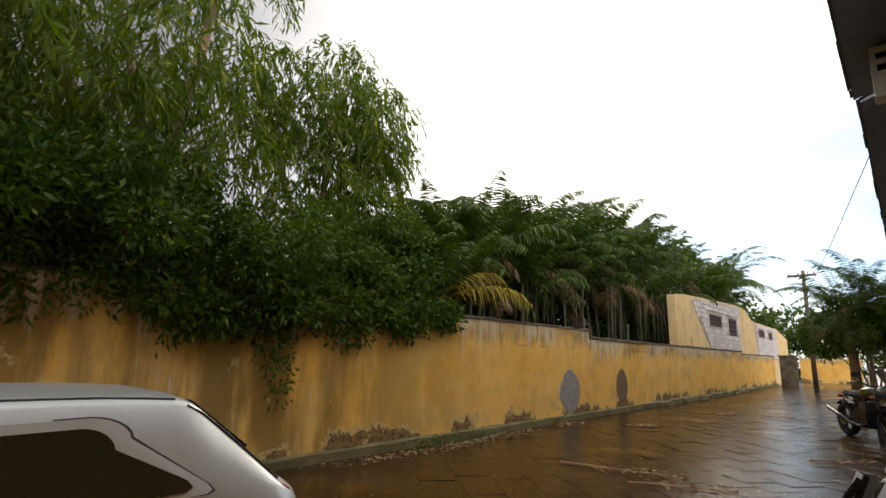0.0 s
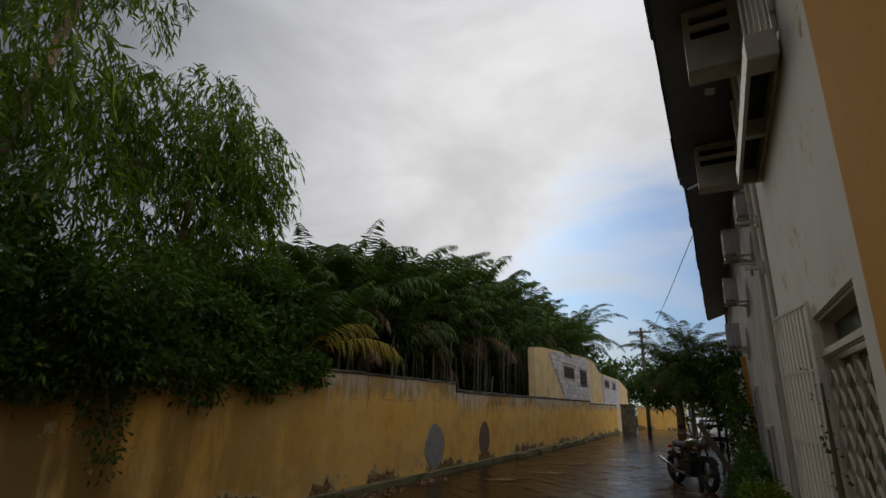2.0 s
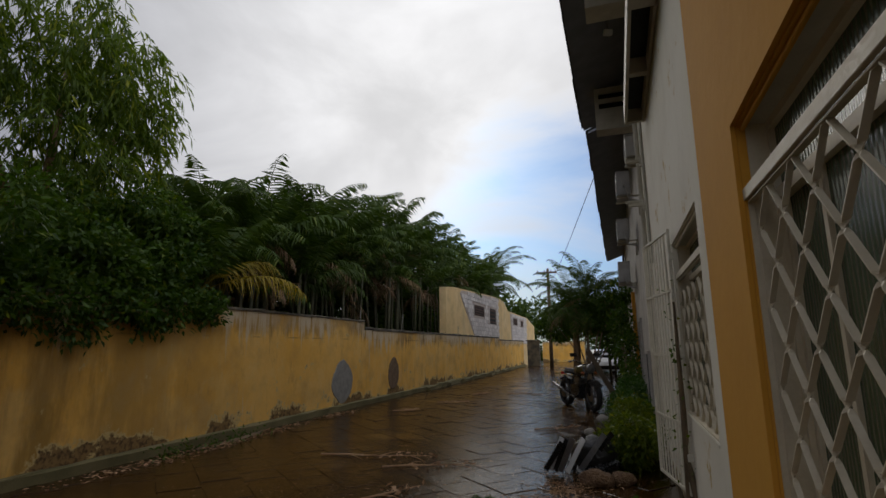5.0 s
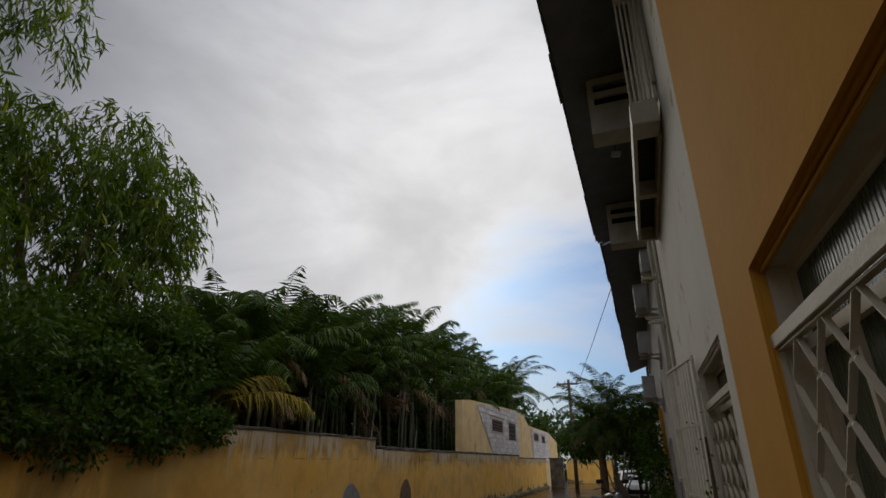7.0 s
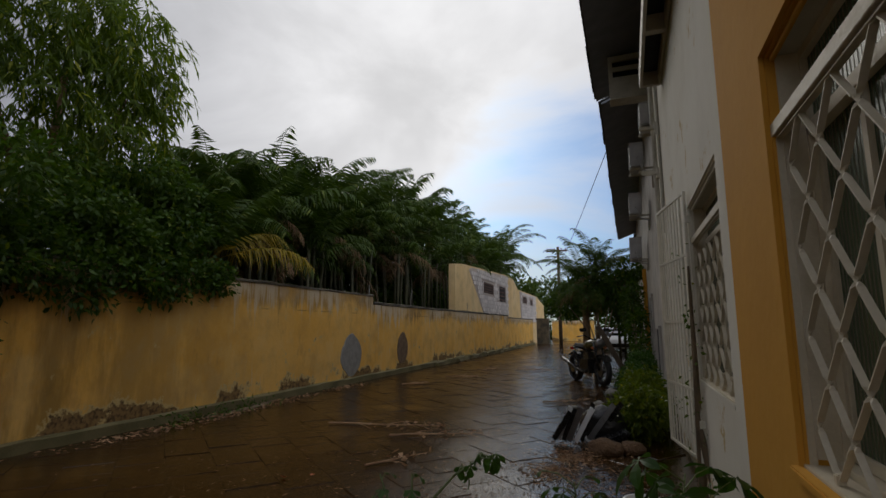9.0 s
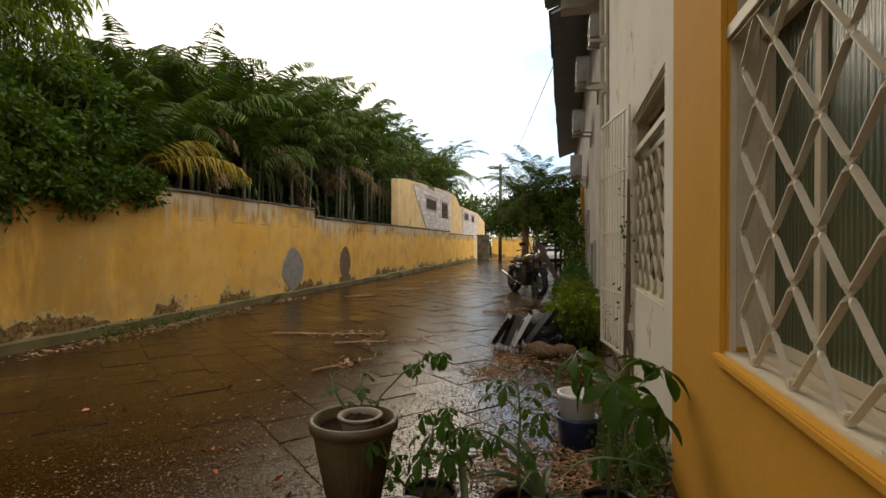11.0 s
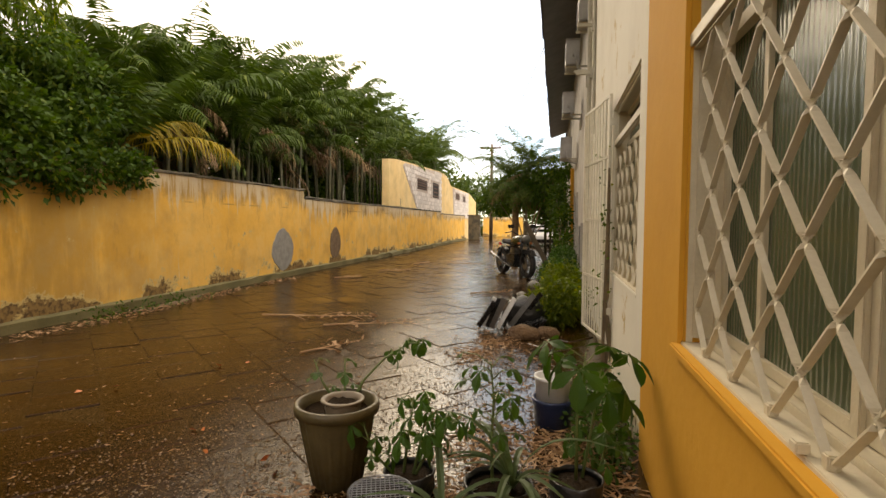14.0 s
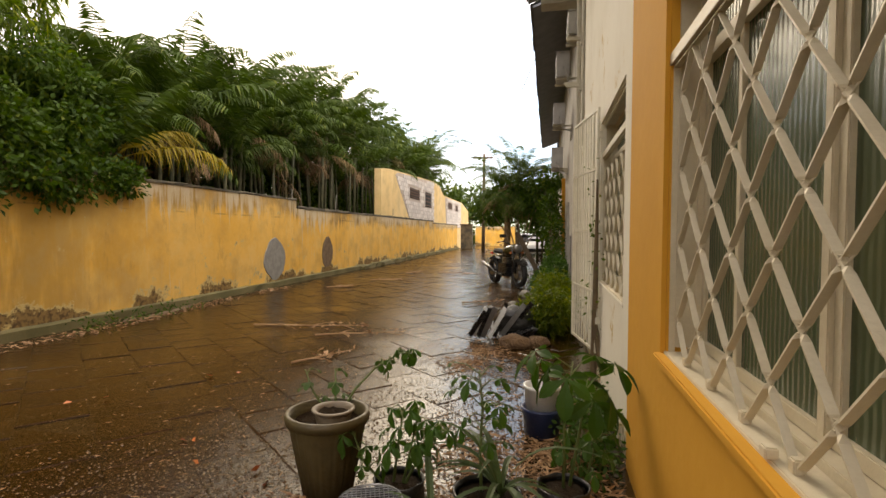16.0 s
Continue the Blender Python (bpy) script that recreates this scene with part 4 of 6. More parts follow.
def weeping_tree(name, base, blobs, limbs, twigs, per, label, seed, leaf=(0.14, 0.24)):
    rng = np.random.default_rng(seed)
    t = thing(name, base, label, "tree")
    bm = bmesh.new()
    for pts, r0, r1 in limbs:
        n = len(pts)
        tube(bm, pts, [r0 + (r1 - r0) * i / (n - 1) for i in range(n)], 10)
    part("trunk", bm, BARK, t, "brown forked trunk and limbs", smooth=True)
    c, d = hanging_twigs(blobs, twigs, per, rng)
    n = len(c)
    me = leaf_cloud("crown", c, d, rng.uniform(*leaf, n), rng.uniform(0.028, 0.046, n), 0.25, rng, WEEPING_LEAF)
    part("crown", me, None, t, "drooping narrow green leaves")
    return t


# tall weeping tree, its crown over the wall
# Outer blobs and limb over the lane are unseen, added to shade the wall.
weeping_tree("weeping_tree", (-8.6, 1.6, 0), [((0.1, 0.4, 5.2), (1.5, 2.4, 1.5)), ((0.0, -1.5, 5.5), (1.6, 2.0, 1.8)), ((0.2, 0.8, 8.4), (1.5, 1.8, 1.3)), ((-0.4, -1.2, 9.2), (1.8, 2.0, 1.8)), ((-0.6, 0.8, 10.6), (1.5, 1.7, 1.2)), ((3.6, -4.5, 6.2), (1.8, 2.0, 1.2)), ((2.6, -4.2, 7.8), (1.6, 1.8, 1.2)), ((1.9, -0.9, 5.4), (1.3, 2.2, 1.3)), ((1.7, -3.0, 4.6), (1.3, 1.8, 1.3)), ((1.5, 0.6, 4.2), (0.9, 1.3, 0.9)), ((0.3, -2.6, 4.0), (1.4, 1.7, 1.3)), ((0.6, -1.0, 3.4), (1.2, 2.2, 1.0)), ((2.9, -2.2, 4.6), (0.8, 1.2, 0.7))],
             [([(0, 0, -0.1), (0.05, 0.3, 2.2), (0.2, 0.95, 4.3), (0.3, 1.25, 6.2), (0.2, 1.5, 8.2), (0, 1.4, 10.2)], 0.14, 0.04), ([(0.05, 0.3, 2.4), (0.9, -1.2, 4.4), (2.2, -3.2, 5.8), (3.8, -4.8, 6.6)], 0.10, 0.03), ([(0.1, 0.6, 3.2), (0.0, -0.3, 5.0), (-0.2, -1.2, 7.4), (-0.4, -1.6, 9.4)], 0.12, 0.04), ([(0.15, 0.8, 4.0), (0.5, 0.2, 5.6), (0.5, -0.2, 7.0)], 0.08, 0.03)],
             6200, 9, "tall weeping tree with narrow drooping leaves behind the yellow wall", 31)
# rounder one beside it
weeping_tree("weeping_tree", (-8.7, 5.3, 0), [((0.2, 0.40, 6.0), (1.25, 1.6, 1.25)), ((0.3, 0.0, 4.6), (1.4, 1.9, 1.5)), ((0.1, -0.9, 6.3), (1.2, 1.2, 1.0)), ((0.5, 0.9, 4.0), (1.0, 1.2, 1.2)), ((0.3, 1.2, 5.6), (0.85, 0.75, 1.05)), ((0.2, 0.45, 7.1), (0.95, 1.0, 0.75))],
             [([(0, 0, -0.1), (0.05, 0.1, 2.4), (0.2, 0.2, 4.2), (0.2, 0.3, 6.2)], 0.15, 0.04), ([(0.1, 0.1, 2.8), (0.3, 0.8, 4.2), (0.4, 1.2, 5.4)], 0.08, 0.03), ([(0.1, 0.1, 3.0), (0.1, -0.6, 4.6), (0.1, -0.9, 6.0)], 0.08, 0.03)],
             1900, 9, "round-headed weeping tree with hanging leafy twigs", 32)


def shrub(name, base, blobs, count, label, seed, mat, leaf=(0.06, 0.11), wide=0.55, stems=6, category="shrub", foot=-0.05, bunch=0):
    rng = np.random.default_rng(seed)
    rnd = random.Random(seed)
    t = thing(name, base, label, category)
    bm = bmesh.new()
    for k in range(stems):
        c, r = blobs[k % len(blobs)]
        e = Vector(c) + Vector((rnd.uniform(-0.5, 0.5) * r[0], rnd.uniform(-0.5, 0.5) * r[1], rnd.uniform(-0.2, 0.5) * r[2]))
        tube(bm, [(rnd.uniform(-0.1, 0.1), rnd.uniform(-0.1, 0.1), foot), (e.x * 0.4, e.y * 0.5, foot + (e.z - foot) * 0.55), tuple(e)], [0.035, 0.025, 0.01], 6)
    tagged(part("branching", bm, TWIG, t), kind="stuff")
    if bunch:
        small = []
        for c, r in blobs:
            for k in range(bunch):
                u = rng.normal(size=3)
                u /= np.linalg.norm(u)
                small.append((tuple(np.array(c) + u * np.array(r) * rng.uniform(0.35, 0.9)), tuple(np.array(r) * rng.uniform(0.22, 0.40))))
        blobs = small
    w = np.array([b[1][0] * b[1][1] * b[1][2] for b in blobs]) ** 0.7
    pick = rng.choice(len(blobs), size=count, p=w / w.sum())
    c, r = np.array([b[0] for b in blobs])[pick], np.array([b[1] for b in blobs])[pick]
    u = rng.normal(size=(count, 3))
    u /= np.linalg.norm(u, axis=1, keepdims=True)
    p = c + u * r * rng.uniform(0.25, 1.05, size=(count, 1)) ** 0.5
    # leaves gather on small sprays
    p = p + rng.normal(size=(count, 3)) * 0.05
    d = u + rng.normal(size=(count, 3)) * 0.6 + np.array([0, 0, -0.15])
    L = rng.uniform(*leaf, count)
    part("crown", leaf_cloud("crown", p, d, L, L * wide, 0.15, rng, mat), None, t)
    return t


# dense shrubs that spill over the boundary wall
# The first three blobs reach further out, added to shade the wall top.
shrub("overhanging_shrub", (-7.5, 1.0, 0), [((1.35, -1.6, 2.95), (0.75, 1.9, 0.75)), ((1.3, 0.6, 3.0), (0.7, 1.5, 0.7)), ((1.25, 2.3, 2.95), (0.6, 1.0, 0.6)), ((0.3, -2.6, 3.0), (1.0, 1.9, 0.95)), ((0.4, -0.4, 2.9), (1.0, 1.6, 0.95)), ((0.35, 1.4, 3.0), (1.0, 1.5, 1.0)), ((0.9, 2.4, 2.25), (0.5, 0.9, 0.55)), ((0.95, 1.6, 2.0), (0.35, 0.5, 0.6)), ((0.85, -0.2, 2.35), (0.35, 1.2, 0.45)), ((0.95, 1.9, 2.15), (0.36, 1.3, 0.55)), ((0.95, 3.3, 2.2), (0.30, 0.9, 0.5)), ((0.9, -1.8, 2.2), (0.36, 1.4, 0.5)), ((1.0, -0.9, 2.05), (0.32, 1.0, 0.5)), ((1.0, 0.6, 2.1), (0.32, 0.9, 0.45))], 41500, "dense dark green shrub hanging over the yellow wall", 41, SHRUB_LEAF, (0.07, 0.13), 0.42, bunch=22)
shrub("overhanging_shrub", (-7.6, 5.4, 0), [((0.3, 0.2, 2.95), (1.0, 1.7, 0.95)), ((0.1, 1.3, 3.1), (0.85, 1.1, 0.75)), ((0.95, 0.4, 2.15), (0.35, 0.9, 0.5)), ((0.95, 1.7, 2.2), (0.3, 0.6, 0.35)), ((0.2, 1.2, 3.7), (0.7, 1.1, 0.6)), ((0.95, -0.7, 2.15), (0.34, 0.9, 0.5))], 25000, "dense broad-leaved shrub spilling over the wall top", 42, SHRUB_LEAF, (0.07, 0.12), 0.55, bunch=22)
# dangling creeper that hangs down the face
shrub("hanging_creeper", (-6.5, 3.4, 0), [((0.05, 0.1, 1.75), (0.14, 0.34, 0.6)), ((0.0, 0.25, 1.2), (0.10, 0.16, 0.5)), ((0.02, -0.3, 2.0), (0.15, 0.4, 0.4))], 750, "creeper trailing down the yellow wall", 43, SHRUB_LEAF, (0.05, 0.09), 0.5, 3, "creeper", 2.4)


# ---- palms ----
def arched_frond(seed, length, a0, a1, leaflets, leaf_len, width, mat, v=0.6, hang=0.25, bare=0.2):
    """A feather frond whose rib leans a0 degrees from upright at its foot and bends over to a1 at its tip; stiff leaflets stand in a V on it."""
    r = random.Random(seed)
    steps = 16
    pts, p, tilts = [], Vector((0, 0, 0)), []
    sway = r.uniform(-0.25, 0.25)
    for i in range(steps + 1):
        s = i / steps
        a = radians(a0 + (a1 - a0) * s ** 1.9)
        pts.append(p.copy())
        tilts.append(Vector((math.sin(a), sway * s, math.cos(a))).normalized())
        p += tilts[-1] * (length / steps)
    verts, faces = [], []
    for i, q in enumerate(pts):
        w = 0.018 * (1 - 0.85 * i / steps)
        up = tilts[i].cross(Vector((0, 1, 0)))
        verts += [tuple(q + Vector((0, w, 0))), tuple(q - up * w), tuple(q - Vector((0, w, 0)))]
    for i in range(steps):
        for k in range(3):
            a, b = i * 3 + k, i * 3 + (k + 1) % 3
            faces.append((a, b, b + 3, a + 3))
    for k in range(leaflets):
        s = bare + (0.995 - bare) * k / (leaflets - 1)
        f = min(s * steps, steps - 0.001)
        i = int(f)
        q, d = pts[i].lerp(pts[i + 1], f - i), tilts[i].lerp(tilts[i + 1], f - i).normalized()
        above = d.cross(Vector((0, 1, 0))) * -1
        u = (s - bare) / (1 - bare)
        ll = leaf_len * (0.55 + 0.45 * math.sin(math.pi * min(1, 0.18 + 0.85 * u))) * (1 - 0.45 * u ** 3) * r.uniform(0.85, 1.12)
        for sgn in (-1, 1):
            out = (Vector((0, sgn, 0)) + above * v * r.uniform(0.6, 1.3) + d * (0.40 + 0.45 * u)).normalized()
            m1 = q + out * ll * 0.5
            tip = q + out * ll * 0.97 + Vector((0, 0, -hang * ll * r.uniform(0.5, 1.4)))
            wd = (d + above * r.uniform(-0.9, 0.9)).normalized() * width * 0.5
            n = len(verts)
            verts += [tuple(q - wd * 0.4), tuple(q + wd * 0.4), tuple(m1 + wd), tuple(m1 - wd), tuple(tip)]
            faces += [(n, n + 1, n + 2, n + 3), (n + 3, n + 2, n + 4)]
    return mesh_of("frond", verts, faces, mat)


# bent-over, half-open and young upright fronds
FRONDS = [arched_frond(s, 2.0 + 0.2 * (s % 3), 8 + 7 * (s % 4), (76 if s % 2 else 98) + 14 * (s % 3), 26, 0.60, 0.056, PALM_LEAF, 0.95 if s % 2 else 0.40, 0.12 if s % 2 else 0.45, 0.22) for s in range(7)]
FRONDS_LOW = [arched_frond(50 + s, 1.9, 48 + 12 * s, 140 + 8 * s, 30, 0.50, 0.040, PALM_LEAF, 0.35, 0.55) for s in range(3)]
FROND_YELLOW = [arched_frond(20 + s, 2.0, 38 + 10 * s, 118 + 8 * s, 36, 0.55, 0.030, PALM_YELLOW, 0.15, 0.60) for s in range(3)]
FROND_DEAD = arched_frond(30, 1.7, 100, 172, 26, 0.42, 0.03, DRY_FROND, 0.1, 0.8)
FROND_FEATHER = [arched_frond(40 + s, 2.6, 10 + 16 * s, 105 + 10 * s, 48, 0.46, 0.030, PALM_LEAF, 0.45, 0.18) for s in range(4)]
FROND_FEATHER_LOW = [arched_frond(45 + s, 2.3, 62 + 14 * s, 150 + 8 * s, 44, 0.44, 0.034, PALM_LEAF, 0.2, 0.5) for s in range(3)]


def palm_clump(at, stems, label, seed, h0, h1, spread, young=FRONDS, old=FRONDS_LOW, per=(7, 10), size=1.0, dead=0.1, group="palms behind the wall"):
    """Several slim stems from one foot, each with a crown of rising young fronds and hanging old ones."""
    rnd = random.Random(seed)
    t = thing("palm_clump", at, label, "palm", group)
    for k in range(stems):
        a = 2 * math.pi * (k + rnd.uniform(-0.3, 0.3)) / stems
        rad = spread * math.sqrt((k + 0.4) / stems)
        foot = Vector((math.cos(a) * rad * 0.6, math.sin(a) * rad * 0.6, -0.05))
        h = h1 + rnd.uniform(-0.1, 0.15) - (h1 - h0) * (k / max(1, stems - 1)) * rnd.uniform(0.6, 1.05)
        top = Vector((math.cos(a) * rad, math.sin(a) * rad, h))
        bm = bmesh.new()
        tube(bm, [tuple(foot), tuple(foot.lerp(top, 0.5) + Vector((0, 0, 0.1))), tuple(top)], [0.05 * size, 0.042 * size, 0.038 * size], 7)
        part("stem", bm, PALM_STEM, t, smooth=True)
        n = rnd.randint(*per)
        off = rnd.uniform(0, 360)
        for j in range(n):
            f = j / (n - 1)
            if rnd.random() < dead * (0.4 + f):
                me, tip = FROND_DEAD, rnd.uniform(-8, 8)
            elif f < 0.75:
                me, tip = young[rnd.randrange(len(young))], rnd.uniform(-8, 10) + 22 * f
            else:
                me, tip = old[rnd.randrange(len(old))], rnd.uniform(-8, 10)
            o = part("frond", me, None, t)
            o.matrix_local = Matrix.Translation(top - Vector((0, 0, 0.25 * f * size))) @ Matrix.Rotation(radians(off + 137.5 * j), 4, "Z") @ Matrix.Rotation(radians(tip), 4, "Y") @ Matrix.Scale(size * rnd.uniform(0.72, 1.0), 4)
    return t


LINE = [(-8.7, 8.8, 4.3), (-8.6, 10.0, 4.6), (-9.2, 11.3, 5.1), (-8.6, 12.6, 4.9), (-9.1, 14.0, 5.5), (-8.6, 15.6, 5.5), (-9.4, 17.0, 6.1), (-8.7, 18.6, 6.1), (-9.2, 20.4, 6.7), (-8.9, 22.4, 6.7), (-9.3, 24.6, 7.0), (-9.0, 27.2, 6.6), (-9.6, 30.5, 6.8), (-9.0, 33.2, 6.5), (-9.2, 38.5, 6.9)]
for k, (x, y, h) in enumerate(LINE):
    palm_clump((x, y, 0), 6, "clump of green feather palms behind the yellow wall", 60 + k, 0.62 * h, h - 0.42, 1.05, size=1.22)
palm_clump((-8.6, 36.0, 0), 3, "slender feather palm against the sky", 90, 6.0, 6.9, 0.6, FROND_FEATHER, FROND_FEATHER_LOW, (11, 13), 1.45, 0.0)
# yellowing fronds that lean out over the wall
yp = thing("yellowing_palm", (-7.45, 7.5, 0), "young palm with yellowing fronds leaning over the wall", "palm")
bm = bmesh.new()
tube(bm, [(0, 0, -0.05), (0.05, 0.05, 1.6), (0.1, 0.1, 2.55)], [0.07, 0.06, 0.05], 8)
part("stem", bm, PALM_STEM, yp, smooth=True)
for k, (az, tip, size) in enumerate(((76, 10, 1.12), (60, 16, 1.1), (88, -8, 1.15), (20, 0, 1.0), (100, 5, 1.05), (150, 0, 1.0), (200, 8, 1.0), (-40, 6, 0.9))):
    o = part("frond", FROND_YELLOW[k % 3] if k < 3 else FRONDS[k % 7], None, yp)
    o.matrix_local = Matrix.Translation((0.1, 0.1, 2.55)) @ Matrix.Rotation(radians(az), 4, "Z") @ Matrix.Rotation(radians(tip), 4, "Y") @ Matrix.Scale(size, 4)

# hedge of dark foliage that closes the garden behind the palms
shrub("garden_hedge", (-12.5, 4, 0), [((0, y, z), (1.2, 2.2, 1.6)) for y in (-8, -4, 0, 4, 8) for z in (1.4, 3.6)], 22000, "dark garden hedge behind the trees", 44, SHRUB_LEAF, (0.16, 0.28), 0.55, 4, "hedge")
shrub("garden_hedge", (-11.2, 20, 0), [((0, y, z), (0.9, 2.4, 1.4)) for y in (-9, -5, -1, 3, 7, 11, 15) for z in (1.2, 3.0)] + [((0.3, y, 4.4), (0.8, 2.4, 1.1)) for y in (-5, -1, 3, 7, 11, 15)], 60000, "dark garden hedge behind the palms", 45, SHRUB_LEAF, (0.24, 0.40), 0.6, 4, "hedge")

shrub("garden_hedge", (-10.3, 15, 0), [((0, y, 1.5), (0.5, 2.4, 1.5)) for y in (-6, -2, 2, 6, 10, 14)], 16000, "low dark undergrowth beneath the palms", 55, SHRUB_LEAF, (0.20, 0.36), 0.6, 4, "hedge")
# palms and shrubs that stand on the house side further down the lane
palm_clump((-1.45, 23.0, 0), 2, "date palms with skirts of dead fronds beside the lane", 120, 3.1, 3.75, 0.45, FROND_FEATHER, FROND_FEATHER_LOW, (24, 26), 1.0, 0.12, "palms beside the lane")
palm_clump((-0.4, 24.6, 0), 3, "date palms with skirts of dead fronds beside the lane", 121, 2.4, 3.5, 0.7, FROND_FEATHER, FROND_FEATHER_LOW, (17, 19), 1.05, 0.3, "palms beside the lane")
skirt = thing("palm_skirt", (-1.75, 22.6, 0), "hanging skirt of dead brown palm fronds", "palm")
bm = bmesh.new()
tube(bm, [(0, 0, -0.05), (0.03, 0, 1.5), (0, 0, 3.1)], [0.17, 0.14, 0.13], 10)
part("stem", bm, BARK, skirt, smooth=True)
for k in range(30):
    o = part("frond", FROND_DEAD if k % 3 == 0 else FROND_FEATHER_LOW[k % 3], None, skirt)
    o.matrix_local = Matrix.Translation((0.3 * (k % 2), 0, 3.0 + 0.25 * (k % 2))) @ Matrix.Rotation(radians(k * 137.5), 4, "Z") @ Matrix.Rotation(radians(4 + 6 * (k % 4)), 4, "Y") @ Matrix.Scale(0.85, 4)
shrub("lane_shrub", (-1.2, 21.8, 0), [((-1.3, 1.6, 2.5), (0.8, 0.7, 0.8)), ((-0.4, 1.2, 3.1), (0.9, 0.7, 0.7)), ((0.0, 0.6, 2.7), (0.8, 0.7, 0.7)), ((0.8, 0.2, 2.9), (0.7, 0.8, 0.9)), ((1.1, 0.6, 1.8), (0.6, 0.8, 0.9)), ((1.3, 0.3, 3.6), (0.5, 0.6, 0.5))], 5200, "dark broad-leaved shrub beside the lane", 46, SHRUB_LEAF, (0.12, 0.2), 0.5, 8)
shrub("lane_shrub", (0.1, 17.4, 0), [((0.15, 0.0, 0.6), (0.25, 1.2, 0.5)), ((0.1, 1.4, 1.3), (0.35, 0.9, 0.7)), ((0.0, 2.8, 2.2), (0.45, 0.9, 0.8))], 1900, "straggling shrub against the house front", 47, SHRUB_LEAF, (0.10, 0.17), 0.5, 7)
# far trees
for k, (x, y, r, h) in enumerate(((-9, 62, 3.2, 5.2), (-4.5, 66, 3.5, 5.6), (-13, 58, 3.5, 5.4), (0.5, 70, 4, 6.0), (-18, 64, 5, 6.5), (5, 64, 4, 6))):
    shrub("far_tree", (x, y, 0), [((0, 0, h), (r, r, r * 0.6)), ((r * 0.6, 0, h - 1.2), (r * 0.7, r * 0.7, r * 0.5)), ((-r * 0.6, 0.3, h - 1.0), (r * 0.7, r * 0.7, r * 0.5)), ((0, 0, 1.6), (r, r, 1.6))], 2600, "green tree crowns at the far end of the lane", 130 + k, PALM_LEAF, (0.4, 0.7), 0.5, 6, "tree")

# ---- parked cars ----
def car(at, turn, paint, label):
    c = thing("car", at, label, "car", turn=turn)
    st = [(-1.86, 0.50, 0.60, 0.62, 0.58, 0.50), (-1.78, 0.62, 0.70, 0.74, 0.70, 0.58), (-1.40, 0.76, 0.82, 0.79, 0.76, 0.62), (-0.98, 0.84, 0.90, 0.80, 0.78, 0.66), (-0.68, 0.89, 1.14, 0.80, 0.785, 0.60), (-0.36, 0.91, 1.345, 0.80, 0.785, 0.565), (0.0, 0.92, 1.405, 0.80, 0.785, 0.56), (0.45, 0.93, 1.42, 0.80, 0.785, 0.56), (0.85, 0.94, 1.415, 0.80, 0.785, 0.555), (1.10, 0.94, 1.40, 0.80, 0.78, 0.55), (1.24, 0.94, 1.375, 0.80, 0.775, 0.55), (1.40, 0.93, 1.245, 0.795, 0.765, 0.56), (1.56, 0.92, 1.09, 0.79, 0.755, 0.60), (1.70, 0.88, 0.95, 0.77, 0.74, 0.64), (1.80, 0.70, 0.86, 0.74, 0.73, 0.62), (1.86, 0.50, 0.60, 0.66, 0.66, 0.58)]
    # smooth the outline through the given stations
    pts = np.array(st)
    fine = []
    for i in range(len(pts) - 1):
        p0, p1, p2, p3 = pts[max(i - 1, 0)], pts[i], pts[i + 1], pts[min(i + 2, len(pts) - 1)]
        for k in range(4):
            f = k / 4
            c1 = 0.5 * (2 * p1 + (p2 - p0) * f + (2 * p0 - 5 * p1 + 4 * p2 - p3) * f ** 2 + (3 * p1 - p0 - 3 * p2 + p3) * f ** 3)
            c1[0] = p1[0] + (p2[0] - p1[0]) * f
            fine.append(c1)
    fine.append(pts[-1])
    st = [tuple(float(v) for v in r) for r in fine]
    bm = bmesh.new()
    rows = []
    for y, zb, zt, wl_, wb, wr in st:
        half = [(wl_ - 0.06, 0.20), (wl_, 0.32), (wl_ + 0.015, 0.52), (wb + 0.01, min(zb, zt - 0.06)), (wr + 0.03, zt - 0.05), (wr + 0.005, zt - 0.022), (wr - 0.06, zt - 0.004), (wr * 0.5, zt + 0.012)]
        loop = [(x, z) for x, z in half] + [(-x, z) for x, z in reversed(half)]
        rows.append([bm.verts.new((x, y, z)) for x, z in loop])
    n = len(rows[0])
    for a, b in zip(rows, rows[1:]):
        for k in range(n):
            bm.faces.new((a[k], a[(k + 1) % n], b[(k + 1) % n], b[k]))
    bm.faces.new(rows[0][::-1])
    bm.faces.new(rows[-1])
    body = part("body", bm, paint, c, smooth=True)

    def side_panel(outline, off, s, thick=0.006):
        """A panel on the sloping side of the cabin; outline in (y, height from 0 at the belt to 1 at the roof rail)."""
        bm = bmesh.new()
        lay = []
        for o in (off, off - thick):
            ring = []
            for y, f in outline:
                zt = np.interp(y, [r[0] for r in st], [r[2] for r in st]) - 0.05
                zb = np.interp(y, [r[0] for r in st], [r[1] for r in st])
                wr = np.interp(y, [r[0] for r in st], [r[5] for r in st]) + 0.03
                wb = np.interp(y, [r[0] for r in st], [r[4] for r in st]) + 0.01
                bow = 0.012
                ring.append(bm.verts.new((s * (wb + (wr - wb) * f + o + bow - 0.012), float(y), zb + (zt - zb) * f)))
            lay.append(ring)
        a, b = lay
        bm.faces.new(a if s > 0 else a[::-1])
        m = len(a)
        for k in range(m):
            bm.faces.new((a[k], b[k], b[(k + 1) % m], a[(k + 1) % m]))
        return bm

    def rounded(y0, y1t, y1b, f0, f1, r=0.10):
        pts = [(y0, f0), (y0, f1)]
        for k in range(7):
            a = math.pi / 2 * k / 6
            pts.append((y1t - r + r * math.sin(a), f1 - 0.22 + 0.22 * math.cos(a)))
